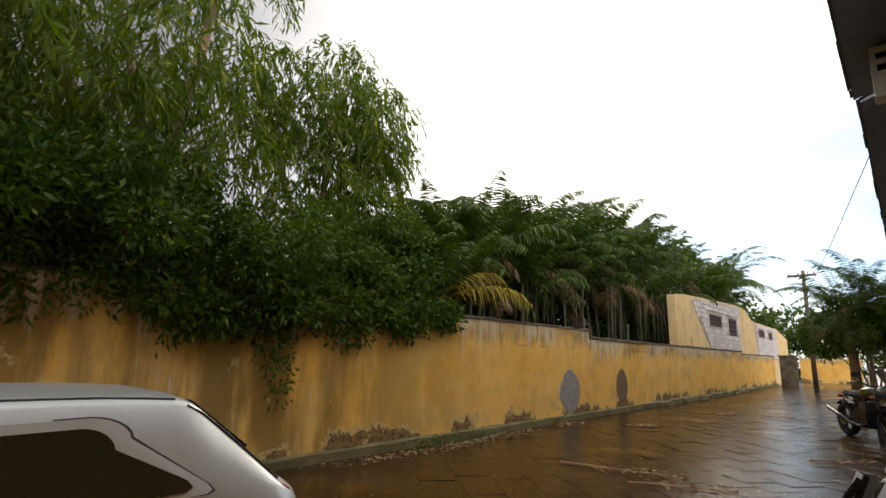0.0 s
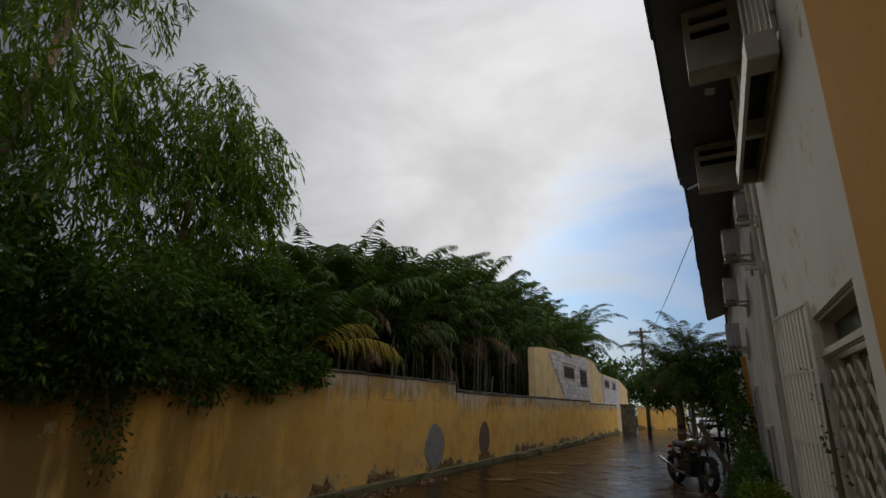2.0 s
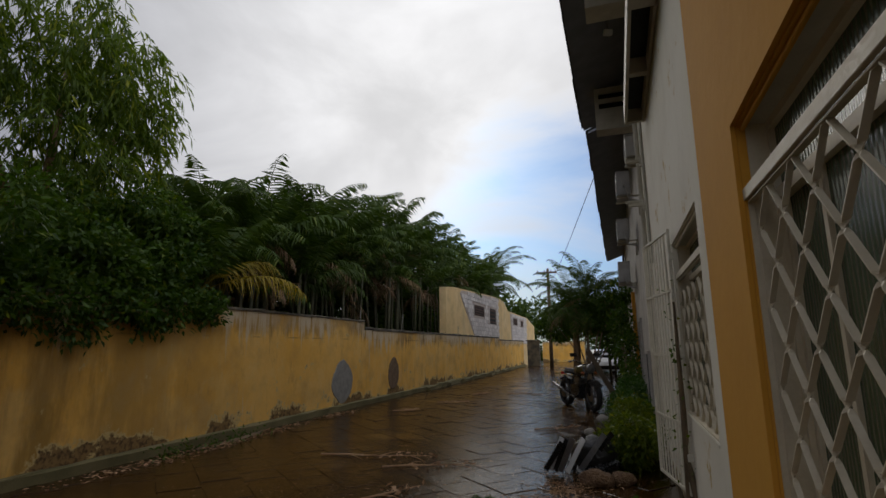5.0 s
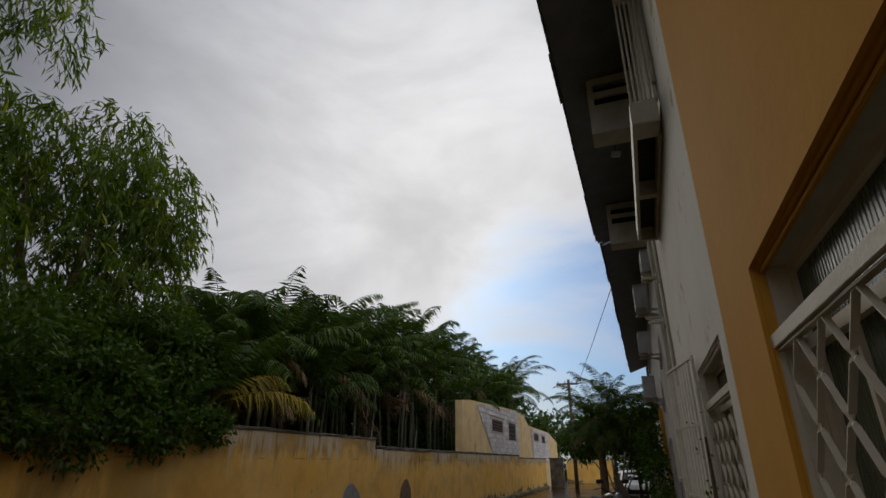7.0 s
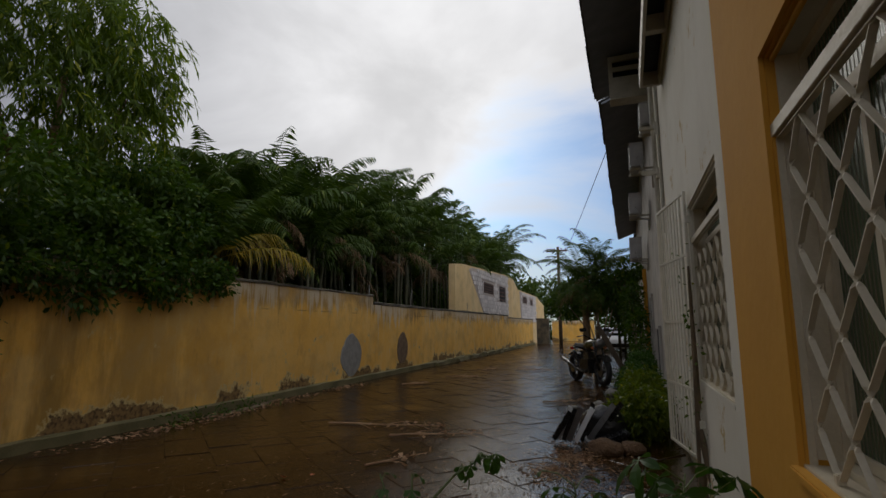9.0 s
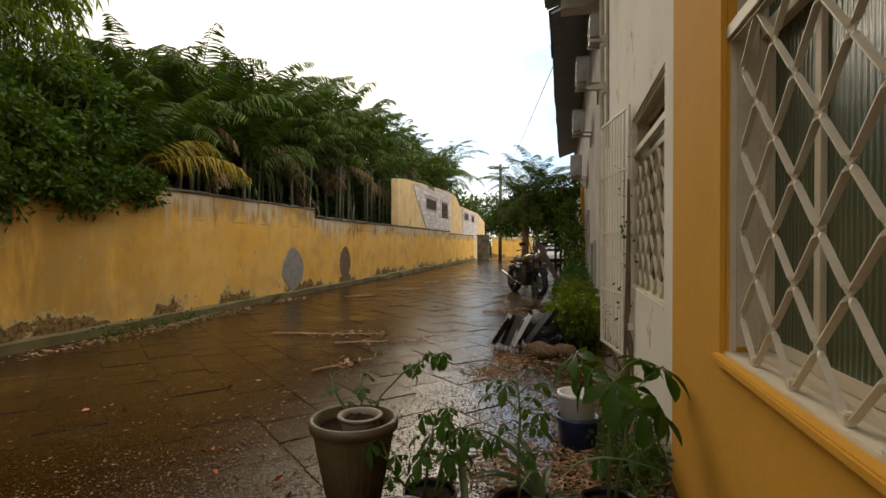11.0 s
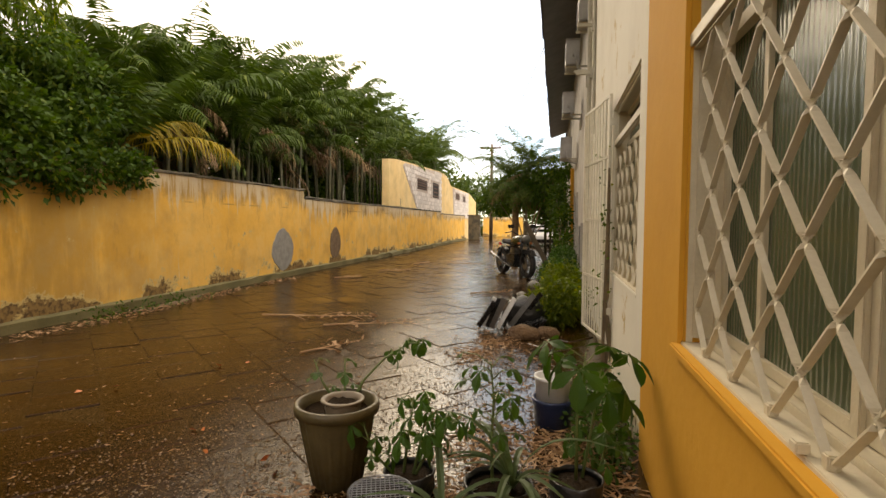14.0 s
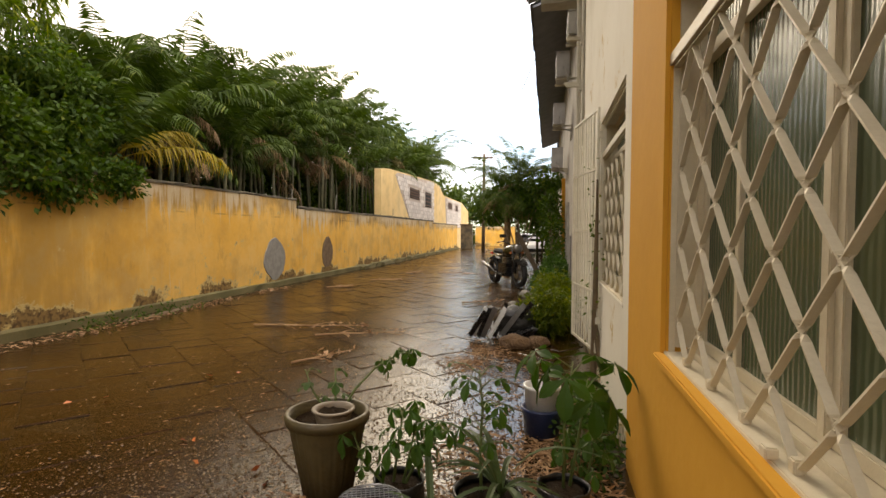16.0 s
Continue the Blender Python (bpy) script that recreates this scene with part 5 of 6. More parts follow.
        pts += [(y1b - 0.02, f0 + 0.12), (y1b, f0 + 0.04), (y1b - 0.03, f0)]
        return pts

    for s in (1, -1):
        part("door_surround", side_panel(rounded(-0.02, 0.98, 1.30, 0.02, 0.90, 0.16), 0.003, s), RUBBER, c, "black door gap")
        part("door_frame", side_panel(rounded(0.0, 0.968, 1.286, 0.03, 0.885, 0.15), 0.006, s), paint, c)
        part("side_window", side_panel(rounded(0.02, 0.905, 1.20, 0.08, 0.79, 0.12), 0.009, s), CAR_GLASS, c, "dark tinted side window")
        part("front_window", side_panel([(-0.55, 0.06), (-0.30, 0.80), (-0.05, 0.86), (-0.05, 0.06)], 0.006, s), CAR_GLASS, c, "dark tinted side window")
        bm = bmesh.new()
        tube(bm, [(s * (np.interp(y, [r[0] for r in st], [r[5] for r in st]) - 0.005), y, np.interp(y, [r[0] for r in st], [r[2] for r in st]) - 0.018) for y in (-0.3, 0.1, 0.5, 0.85, 1.05, 1.17)], 0.008, 6)
        part("roof_gutter", bm, RUBBER, c, "black roof gutter strip")
        bm = bmesh.new()
        tube(bm, [(s * (w + 0.004), y, z) for y, z, w in [(y, float(np.interp(y, [q[0] for q in st], [q[2] for q in st])) - 0.035, float(np.interp(y, [q[0] for q in st], [q[5] for q in st])) + 0.018) for y in (1.22, 1.30, 1.38, 1.46, 1.54, 1.62, 1.68)]], 0.006, 6)
        part("hatch_gap", bm, RUBBER, c, "dark tailgate gap")
        part("tail_lamp", moved(boxes((-0.05, 0.05, -0.05, 0.05, -0.13, 0.13), bevel=0.02), pose(s * 0.68, 1.70, 0.77, 14, 0, -12 * s)), RED_PLASTIC, c, "red tail lamp")
        for y in (-1.15, 1.18):
            bm = bmesh.new()
            lathe(bm, [(0.18, -0.085), (0.27, -0.085), (0.285, -0.05), (0.285, 0.05), (0.27, 0.085), (0.18, 0.085)], 28, base=False)
            wheel = part("wheel", moved(bm, pose(s * 0.72, y, 0.285, 0, 90, 0)), RUBBER, c, "black tyre", smooth=True)
            bm = bmesh.new()
            lathe(bm, [(0.18, -0.04), (0.17, 0.05), (0.05, 0.075), (0.02, 0.08)], 20, close=True)
            part("rim", moved(bm, pose(s * 0.72, y, 0.285, 0, 90 * s, 0)), STEEL, wheel, "grey steel rim", smooth=True)
    part("rear_bumper", boxes((-0.72, 0.72, 1.72, 1.89, 0.30, 0.50), bevel=0.05), BLACK_PAINT, c, "black plastic bumper")
    part("front_bumper", boxes((-0.74, 0.74, -1.93, -1.74, 0.28, 0.50), bevel=0.05), BLACK_PAINT, c, "black plastic bumper")
    bm = bmesh.new()
    v = [bm.verts.new(p) for p in ((-0.47, 1.27, 1.345), (0.47, 1.27, 1.345), (0.52, 1.56, 1.085), (-0.52, 1.56, 1.085))]
    bm.faces.new(v)
    r = bmesh.ops.extrude_face_region(bm, geom=bm.faces[:])
    bmesh.ops.translate(bm, vec=(0, 0.012, 0.018), verts=[g for g in r["geom"] if isinstance(g, bmesh.types.BMVert)])
    part("rear_window", bm, CAR_GLASS, c, "dark tinted rear window")
    bm = bmesh.new()
    v = [bm.verts.new(p) for p in ((-0.62, -0.93, 0.93), (0.62, -0.93, 0.93), (0.52, -0.42, 1.315), (-0.52, -0.42, 1.315))]
    bm.faces.new(v)
    r = bmesh.ops.extrude_face_region(bm, geom=bm.faces[:])
    bmesh.ops.translate(bm, vec=(0, -0.012, 0.02), verts=[g for g in r["geom"] if isinstance(g, bmesh.types.BMVert)])
    part("windscreen", bm, CAR_GLASS, c, "dark windscreen")
    c.scale = (1, 1, 0.905)
    return c


car((-3.40, -0.27, 0.0), 0, SILVER, "silver hatchback parked in the lane with tinted windows")
car((-0.95, 31.5, 0.0), 10, WHITE_PLASTIC, "white hatchback parked beyond the palms")


# ---- motorcycle ----
def wheel_parts(parent, x, r, wide):
    bm = bmesh.new()
    lathe(bm, [(r - 0.075, -wide * 0.4), (r - 0.03, -wide / 2), (r, -wide * 0.28), (r + 0.004, 0), (r, wide * 0.28), (r - 0.03, wide / 2), (r - 0.075, wide * 0.4)], 36, base=False)
    w = part("wheel", moved(bm, pose(x, 0, r, 90, 0, 0)), RUBBER, parent, "black motorcycle tyre", smooth=True)
    bm = bmesh.new()
    for s in (-1, 1):
        tube(bm, [(x + (r - 0.075) * math.cos(a), s * wide * 0.33, r + (r - 0.075) * math.sin(a)) for a in [2 * math.pi * k / 32 for k in range(33)]], 0.012, 6, False)
    part("rim", bm, BLACK_PAINT, w, "black rim")
    bm = bmesh.new()
    for k in range(10):
        a = 2 * math.pi * k / 10
        tube(bm, [(x + 0.04 * math.cos(a), 0, r + 0.04 * math.sin(a)), (x + (r - 0.07) * math.cos(a), 0.02 * (-1) ** k, r + (r - 0.07) * math.sin(a))], 0.011, 5)
    part("spokes", bm, STEEL, w, "cast spokes")
    bm = bmesh.new()
    lathe(bm, [(0.05, -0.07), (0.06, -0.03), (0.06, 0.03), (0.05, 0.07)], 16, close=True)
    part("hub", moved(bm, pose(x, 0, r, 90, 0, 0)), STEEL, w)
    bm = bmesh.new()
    lathe(bm, [(0.12, 0.0), (0.12, 0.006)], 24, close=True)
    part("brake_disc", moved(bm, pose(x, -wide * 0.6, r, 90, 0, 0)), STEEL, w)


bike = thing("motorcycle", (-1.05, 13.72, 0), "black and khaki motorcycle parked on its stand beside the lane", "motorcycle", turn=-60)
wheel_parts(bike, 0.66, 0.315, 0.12)
wheel_parts(bike, -0.66, 0.305, 0.15)
bm = bmesh.new()
for s in (-1, 1):
    tube(bm, [(0.66, 0.09 * s, 0.315), (0.50, 0.09 * s, 0.72), (0.44, 0.09 * s, 0.90)], [0.028, 0.024, 0.022], 8)
part("fork", bm, BLACK_PAINT, bike, "black front fork", smooth=True)
bm = bmesh.new()
tube(bm, [(0.42, 0, 0.85), (0.1, 0.0, 0.72), (-0.35, 0.0, 0.66), (-0.75, 0, 0.75)], 0.028, 8)
tube(bm, [(0.42, 0, 0.80), (0.28, 0.0, 0.42), (0.1, 0, 0.26), (-0.3, 0, 0.28), (-0.38, 0, 0.6)], 0.024, 8)
for s in (-1, 1):
    tube(bm, [(-0.25, 0.1 * s, 0.36), (-0.66, 0.1 * s, 0.305)], 0.025, 6)
    tube(bm, [(-0.62, 0.11 * s, 0.34), (-0.5, 0.11 * s, 0.7)], 0.022, 6)
part("frame", bm, BLACK_PAINT, bike, smooth=True)
bm = bmesh.new()
lathe(bm, [(0.0, -0.27), (0.09, -0.24), (0.135, -0.12), (0.15, 0.05), (0.13, 0.18), (0.07, 0.26), (0.0, 0.28)], 20)
part("fuel_tank", moved(bm, Matrix.Translation((0.16, 0, 0.82)) @ Matrix.Rotation(radians(84), 4, "Y") @ Matrix.Diagonal((0.85, 1, 1, 1))), TANK, bike, "khaki enamelled fuel tank", smooth=True)
bm = boxes((-0.62, 0.0, -0.13, 0.13, 0.72, 0.82), bevel=0.04)
part("seat", moved(bm, pose(0, 0, 0, 0, 4, 0)), RUBBER, bike, "black padded seat", smooth=True)
part("engine", boxes((-0.18, 0.28, -0.15, 0.15, 0.22, 0.52), (-0.02, 0.16, -0.09, 0.09, 0.5, 0.68), bevel=0.02), BLACK_PAINT, bike, "black engine block")
fins = finish("cooling_fin", boxes((-0.05, 0.19, -0.11, 0.11, 0, 0.008)), STEEL)
for k in range(6):
    part("cooling_fin", fins, None, bike).location = (0, 0, 0.50 + 0.03 * k)
bm = bmesh.new()
tube(bm, [(0.18, -0.12, 0.46), (0.26, -0.15, 0.30), (0.1, -0.17, 0.24), (-0.3, -0.19, 0.30), (-0.45, -0.2, 0.36), (-0.95, -0.21, 0.50)], [0.02, 0.02, 0.022, 0.026, 0.036, 0.038], 10)
part("exhaust", bm, BLACK_PAINT, bike, "black exhaust pipe", smooth=True)
bm = bmesh.new()
tube(bm, [(0.30, -0.40, 1.02), (0.38, -0.26, 1.05), (0.43, -0.1, 0.96), (0.43, 0.1, 0.96), (0.38, 0.26, 1.05), (0.30, 0.40, 1.02)], 0.014, 8)
part("handlebar", bm, BLACK_PAINT, bike, smooth=True)
bm = bmesh.new()
lathe(bm, [(0.0, -0.07), (0.06, -0.06), (0.095, 0.0), (0.10, 0.05), (0.085, 0.065), (0.0, 0.075)], 20)
part("headlamp", moved(bm, Matrix.Translation((0.55, 0, 0.88)) @ Matrix.Rotation(radians(95), 4, "Y")), STEEL, bike, "dull steel headlamp", smooth=True)
for s in (-1, 1):
    bm = bmesh.new()
    tube(bm, [(0.36, 0.26 * s, 1.05), (0.34, 0.33 * s, 1.15)], 0.006, 6)
    box(bm, 0.30, 0.34, 0.28 * s - 0.06, 0.28 * s + 0.10, 1.13, 1.21, 0.015)
    part("mirror", bm, BLACK_PAINT, bike)
    part("turn_signal", boxes((0.48, 0.54, 0.15 * s - 0.03, 0.15 * s + 0.03, 0.76, 0.81), bevel=0.012), ORANGE_LEAF, bike, "amber turn signal")
for x, r in ((0.66, 0.345), (-0.66, 0.345)):
    bm = bmesh.new()
    rows = []
    for k in range(9):
        a = radians((35 if x > 0 else 20) + k * 14)
        rows.append([bm.verts.new((x + r * math.cos(a) * (1 if x < 0 else 1), y, 0.31 + r * math.sin(a))) for y in (-0.075, -0.04, 0.04, 0.075)])
    for a, b in zip(rows, rows[1:]):
        for k in range(3):
            bm.faces.new((a[k], a[k + 1], b[k + 1], b[k]))
    me = part("mudguard", bm, BLACK_PAINT, bike)
    md = me.modifiers.new("thick", "SOLIDIFY")
    md.thickness = 0.006
part("tail_lamp", boxes((-0.86, -0.80, -0.05, 0.05, 0.70, 0.76), bevel=0.01), RED_PLASTIC, bike, "red tail lamp")
part("kickstand", boxes((0.0, 0.03, 0.12, 0.2, 0.0, 0.28)), STEEL, bike)
bike.scale = (1.1, 1.1, 1.1)


# ---- pots and pot plants ----
def lobed_leaf(size, lobes, seed, mat, spread=250, slim=0.3, sag=0.34):
    """A hand-shaped leaf: lobes from one point, each folded along its rib, drooping at the tips."""
    r = random.Random(seed)
    verts, faces = [], []
    for k in range(lobes):
        a = radians(-spread / 2 + spread * k / (lobes - 1)) if lobes > 1 else 0
        L = size * (1 - 0.38 * abs(k - (lobes - 1) / 2) / max(1, (lobes - 1) / 2)) * r.uniform(0.9, 1.1)
        d, s = Vector((math.cos(a), math.sin(a), 0)), Vector((-math.sin(a), math.cos(a), 0))
        prof = ((0.0, 0.03), (0.25, 0.34), (0.5, 0.85), (0.70, 1.0), (0.88, 0.62), (1.0, 0.0))
        n = len(verts)
        for f, w in prof:
            p = d * L * f + Vector((0, 0, -sag * L * f * f))
            ww = s * (slim * L * 0.5 * w)
            verts += [tuple(p + ww + Vector((0, 0, 0.06 * L * w))), tuple(p), tuple(p - ww + Vector((0, 0, 0.06 * L * w)))]
        for i in range(len(prof) - 1):
            b = n + 3 * i
            faces += [(b, b + 1, b + 4, b + 3), (b + 1, b + 2, b + 5, b + 4)]
    return mesh_of("leaf", verts, faces, mat)


LEAF_BIG = [lobed_leaf(0.185, 5, s, POT_LEAF, 230, 0.46, 0.42) for s in range(3)]
LEAF_MID = [lobed_leaf(0.10, 3, 5 + s, POT_LEAF, 110, 0.50, 0.5) for s in range(3)]
LEAF_SMALL = [lobed_leaf(0.075, 3, 9 + s, POT_LEAF, 120, 0.6) for s in range(3)]


def pot_plant(name, at, stems, leaves, label, seed, reach=0.2, droop=25, per=7, start=0.35):
    """Stems (point lists), with stalked leaves set alternately up each."""
    rnd = random.Random(seed)
    t = thing(name, at, label, "plant")
    for pts in stems:
        bm = bmesh.new()
        tube(bm, pts, [0.009 * (1 - 0.6 * i / (len(pts) - 1)) for i in range(len(pts))], 6)
        part("stem", bm, GREEN_STEM, t, smooth=True)
        P = [Vector(p) for p in pts]
        for k in range(per):
            f = start + (1 - start) * (k + rnd.uniform(0, 0.6)) / per
            g = min(f, 0.999) * (len(P) - 1)
            p = P[int(g)].lerp(P[int(g) + 1], g - int(g))
            az = rnd.uniform(0, 360) if per < 4 else 137.5 * k + rnd.uniform(-25, 25)
            d = Vector((math.cos(radians(az)), math.sin(radians(az)), rnd.uniform(0.1, 0.7))).normalized()
            end = p + d * reach * rnd.uniform(0.6, 1.1)
            bm = bmesh.new()
            tube(bm, [tuple(p), tuple(p.lerp(end, 0.5) + Vector((0, 0, 0.02))), tuple(end)], [0.004, 0.003, 0.0025], 5)
            stalk = part("stalk", bm, GREEN_STEM, t)
            o = part("leaf", leaves[rnd.randrange(len(leaves))], None, t)
            o.matrix_local = Matrix.Translation(end) @ Matrix.Rotation(radians(az), 4, "Z") @ Matrix.Rotation(radians(droop + rnd.uniform(-15, 25)), 4, "Y") @ Matrix.Scale(rnd.uniform(0.75, 1.15), 4)
    return t


def round_pot(name, at, r_top, r_bot, h, mat, label, ribs=0, soil=0.05, lip=0.012, parent_label=""):
    t = thing(name, at, label, "plant pot")
    bm = bmesh.new()
    lathe(bm, [(r_bot, 0.0), (r_bot + (r_top - r_bot) * 0.5, h * 0.5), (r_top - 0.012, h * 0.88)], 72, ribs, 0.006 if ribs else 0)
    part("wall", bm, mat, t, smooth=True)
    bm = bmesh.new()
    lathe(bm, [(r_top - 0.014, h * 0.875), (r_top + lip * 0.6, h * 0.885), (r_top + lip, h * 0.94), (r_top + lip * 0.6, h), (r_top - 0.012, h), (r_top - 0.03, h * 0.8), (r_top - 0.03, h - soil - 0.04)], 64, base=False)
    bm.faces.ensure_lookup_table()
    part("rim", bm, mat, t, "thick rolled rim", smooth=True)
    bm = bmesh.new()
    rings = [[bm.verts.new((r_top * f * 0.93 * math.cos(2 * math.pi * k / 28), r_top * f * 0.93 * math.sin(2 * math.pi * k / 28), h - soil + 0.012 * noise.noise((f * 3 + at[0] * 9, k * 0.9, at[1])))) for k in range(28)] for f in (1.0, 0.7, 0.4, 0.12)]
    for a, b in zip(rings, rings[1:]):
        for k in range(28):
            bm.faces.new((a[k], a[(k + 1) % 28], b[(k + 1) % 28], b[k]))
    bm.faces.new(rings[-1])
    part("soil", bm, SOIL, t, "dark potting soil", smooth=True)
    return t


round_pot("plant_pot", (-1.135, 2.63, 0), 0.212, 0.128, 0.435, POT, "large ribbed brown plastic pot on the wet paving", 28, 0.06)
round_pot("plant_pot", (-1.09, 2.60, 0.368), 0.108, 0.08, 0.095, POT_INNER, "small sand-coloured pot set inside the large one", 0, 0.022, 0.006)
pot_plant("potted_shrub", (-1.13, 2.66, 0.38), [[(0.02, 0.10, 0), (0.08, 0.14, 0.12), (0.19, 0.18, 0.24), (0.33, 0.20, 0.33), (0.42, 0.19, 0.33)]], [LEAF_MID[0], LEAF_SMALL[1], LEAF_MID[2]], "arching leafy cutting in the large pot", 71, 0.05, 70, 7, 0.5)
pot_plant("potted_shrub", (-1.13, 2.66, 0.38), [[(-0.06, 0.08, 0), (-0.16, 0.12, 0.10), (-0.22, 0.14, 0.22)], [(-0.02, 0.10, 0), (-0.04, 0.16, 0.1), (-0.06, 0.2, 0.22)]], LEAF_SMALL, "thin young twigs in the large pot", 72, 0.05, 20, 4, 0.3)

# black bags with young plants
def grow_bag(at, r, h, seed):
    t = thing("grow_bag", at, "black polythene grow bag with soil", "plant pot", "grow bags")
    bm = bmesh.new()
    rings = []
    for f, rr in ((0.0, 0.92), (0.3, 1.0), (0.7, 0.98), (1.0, 1.03), (1.04, 0.98), (0.92, 0.93)):
        rings.append([bm.verts.new(((rr + 0.05 * noise.noise((math.cos(a) * 2, math.sin(a) * 2, f * 3 + seed))) * r * math.cos(a), (rr + 0.05 * noise.noise((math.cos(a) * 2, math.sin(a) * 2, f * 3 + seed))) * r * math.sin(a), h * f + 0.012 * noise.noise((a * 2, seed, f)) * (f > 0.8))) for a in [2 * math.pi * k / 36 for k in range(36)]])
    for a, b in zip(rings, rings[1:]):
        for k in range(36):
            bm.faces.new((a[k], a[(k + 1) % 36], b[(k + 1) % 36], b[k]))
    bm.faces.new(rings[0][::-1])
    part("bag", bm, BLACK_BAG, t, smooth=True)
    bm = bmesh.new()
    lathe(bm, [(r * 0.93, h * 0.80), (r * 0.6, h * 0.83), (r * 0.2, h * 0.84)], 28, close=True)
    part("soil", bm, SOIL, t, smooth=True)
    return t


grow_bag((-0.27, 2.55, 0), 0.165, 0.13, 1)
grow_bag((-0.73, 2.60, 0), 0.13, 0.12, 2)
grow_bag((0.10, 2.68, 0), 0.13, 0.13, 3)
pot_plant("young_plant", (-0.30, 2.58, 0.10), [[(0, 0, 0), (-0.01, 0.02, 0.2), (0.0, 0.02, 0.42), (-0.02, 0.05, 0.60)]], LEAF_MID + LEAF_SMALL, "slim young plant with lobed leaves in a black bag", 73, 0.15, 32, 18, 0.34)
pot_plant("young_plant", (-0.76, 2.60, 0.09), [[(0, 0, 0), (0.02, 0.01, 0.18), (0.05, 0.02, 0.40)], [(0.05, 0, 0), (0.09, 0.02, 0.2), (0.14, 0.03, 0.42)], [(-0.04, -0.02, 0), (-0.14, -0.05, 0.12), (-0.2, -0.06, 0.28)], [(0.06, 0, 0), (0.17, -0.02, 0.22), (0.31, -0.04, 0.34)]], LEAF_MID, "leafy young plant with lobed leaves in a black bag", 74, 0.10, 45, 8, 0.35)
pot_plant("papaya_seedling", (0.10, 2.70, 0.10), [[(0, 0, 0), (0.0, 0.02, 0.30), (0.04, 0.05, 0.64)], [(0.03, 0.03, 0), (0.08, 0.08, 0.28), (0.12, 0.12, 0.54)]], LEAF_BIG, "tall seedling with big hand-shaped leaves by the wall", 75, 0.20, 38, 5, 0.72)
pot_plant("low_seedlings", (0.22, 2.85, 0.0), [[(0, 0, 0), (0.02, 0.02, 0.16), (0.05, 0.05, 0.3)], [(-0.1, 0.2, 0), (-0.1, 0.22, 0.14), (-0.08, 0.26, 0.26)], [(0.1, 0.3, 0), (0.1, 0.33, 0.14), (0.12, 0.35, 0.28)]], LEAF_SMALL + LEAF_MID, "low seedlings along the foot of the wall", 76, 0.09, 30, 8, 0.2)


def strap_plant(name, at, n, length, label, seed, wide=0.022, lean=0.9):
    """A rosette of long strap leaves that arch over."""
    rnd = random.Random(seed)
    t = thing(name, at, label, "plant")
    for k in range(n):
        az, L, up = rnd.uniform(0, 2 * math.pi), length * rnd.uniform(0.6, 1.1), rnd.uniform(0.5, 1.3)
        d, s = Vector((math.cos(az), math.sin(az), 0)), Vector((-math.sin(az), math.cos(az), 0))
        verts, faces = [], []
        for i in range(9):
            f = i / 8
            p = d * (L * lean * f * (0.35 + 0.5 * f)) + Vector((0, 0, L * (up * f - 0.75 * f * f)))
            w = wide * math.sin(math.pi * (0.12 + 0.88 * f)) * 0.5 + 0.001
            verts += [tuple(p + s * w + Vector((0, 0, w * 0.5))), tuple(p), tuple(p - s * w + Vector((0, 0, w * 0.5)))]
        for i in range(8):
            b = 3 * i
            faces += [(b, b + 1, b + 4, b + 3), (b + 1, b + 2, b + 5, b + 4)]
        part("blade", mesh_of("blade", verts, faces, BLADE_LEAF), None, t)
    return t


strap_plant("strap_leaf_plant", (-0.20, 2.55, 0.10), 20, 0.66, "rosette of long striped strap leaves in a black bag", 81, 0.03)
strap_plant("strap_leaf_plant", (-0.50, 2.35, 0.0), 12, 0.46, "low rosette of arching strap leaves", 82, 0.035, 1.2)

# round wire basket lid leaning beside the bag
lid = thing("wire_grid", (-0.80, 2.36, 0.123), "round wire grid lying over a bag of soil", "wire grid", turn=20)
bm = bmesh.new()
tube(bm, [(0.15 * math.cos(a), 0.15 * math.sin(a), 0) for a in [2 * math.pi * k / 28 for k in range(29)]], 0.006, 6, False)
part("ring", bm, STEEL, lid)
for k in range(-6, 7):
    h = math.sqrt(0.15 ** 2 - (k * 0.022) ** 2)
    for i in (0, 1):
        bm = bmesh.new()
        a = Vector((k * 0.022, -h, 0.003 * i))
        b = Vector((k * 0.022, h, 0.003 * i))
        if i:
            a, b = Vector((-h, k * 0.022, 0.004)), Vector((h, k * 0.022, 0.004))
        tube(bm, [tuple(a), tuple(b)], 0.0022, 4)
        part("wire", bm, STEEL, lid)
grow_bag((-0.81, 2.35, 0), 0.14, 0.113, 5)

# bucket on a dark blue tub
tub = thing("blue_tub", (-0.02, 3.66, 0), "dark blue plastic tub on the paving", "tub")
bm = bmesh.new()
lathe(bm, [(0.115, 0.0), (0.135, 0.17), (0.142, 0.18), (0.142, 0.195), (0.125, 0.195), (0.115, 0.10), (0.02, 0.10)], 36, close=True)
part("wall", bm, BLUE, tub, smooth=True)
bucket = thing("white_bucket", (-0.02, 3.66, 0.10), "white plastic bucket standing in the blue tub", "bucket")
bm = bmesh.new()
lathe(bm, [(0.105, 0.0), (0.118, 0.22), (0.128, 0.225), (0.128, 0.245), (0.11, 0.245), (0.10, 0.16), (0.02, 0.16)], 36, close=True)
part("wall", bm, WHITE_PLASTIC, bucket, smooth=True)
part("soil", moved(lathe(bmesh.new(), [(0.098, 0.0), (0.05, 0.012), (0.01, 0.014)], 24, close=True), pose(0, 0, 0.17)), SOIL, bucket)

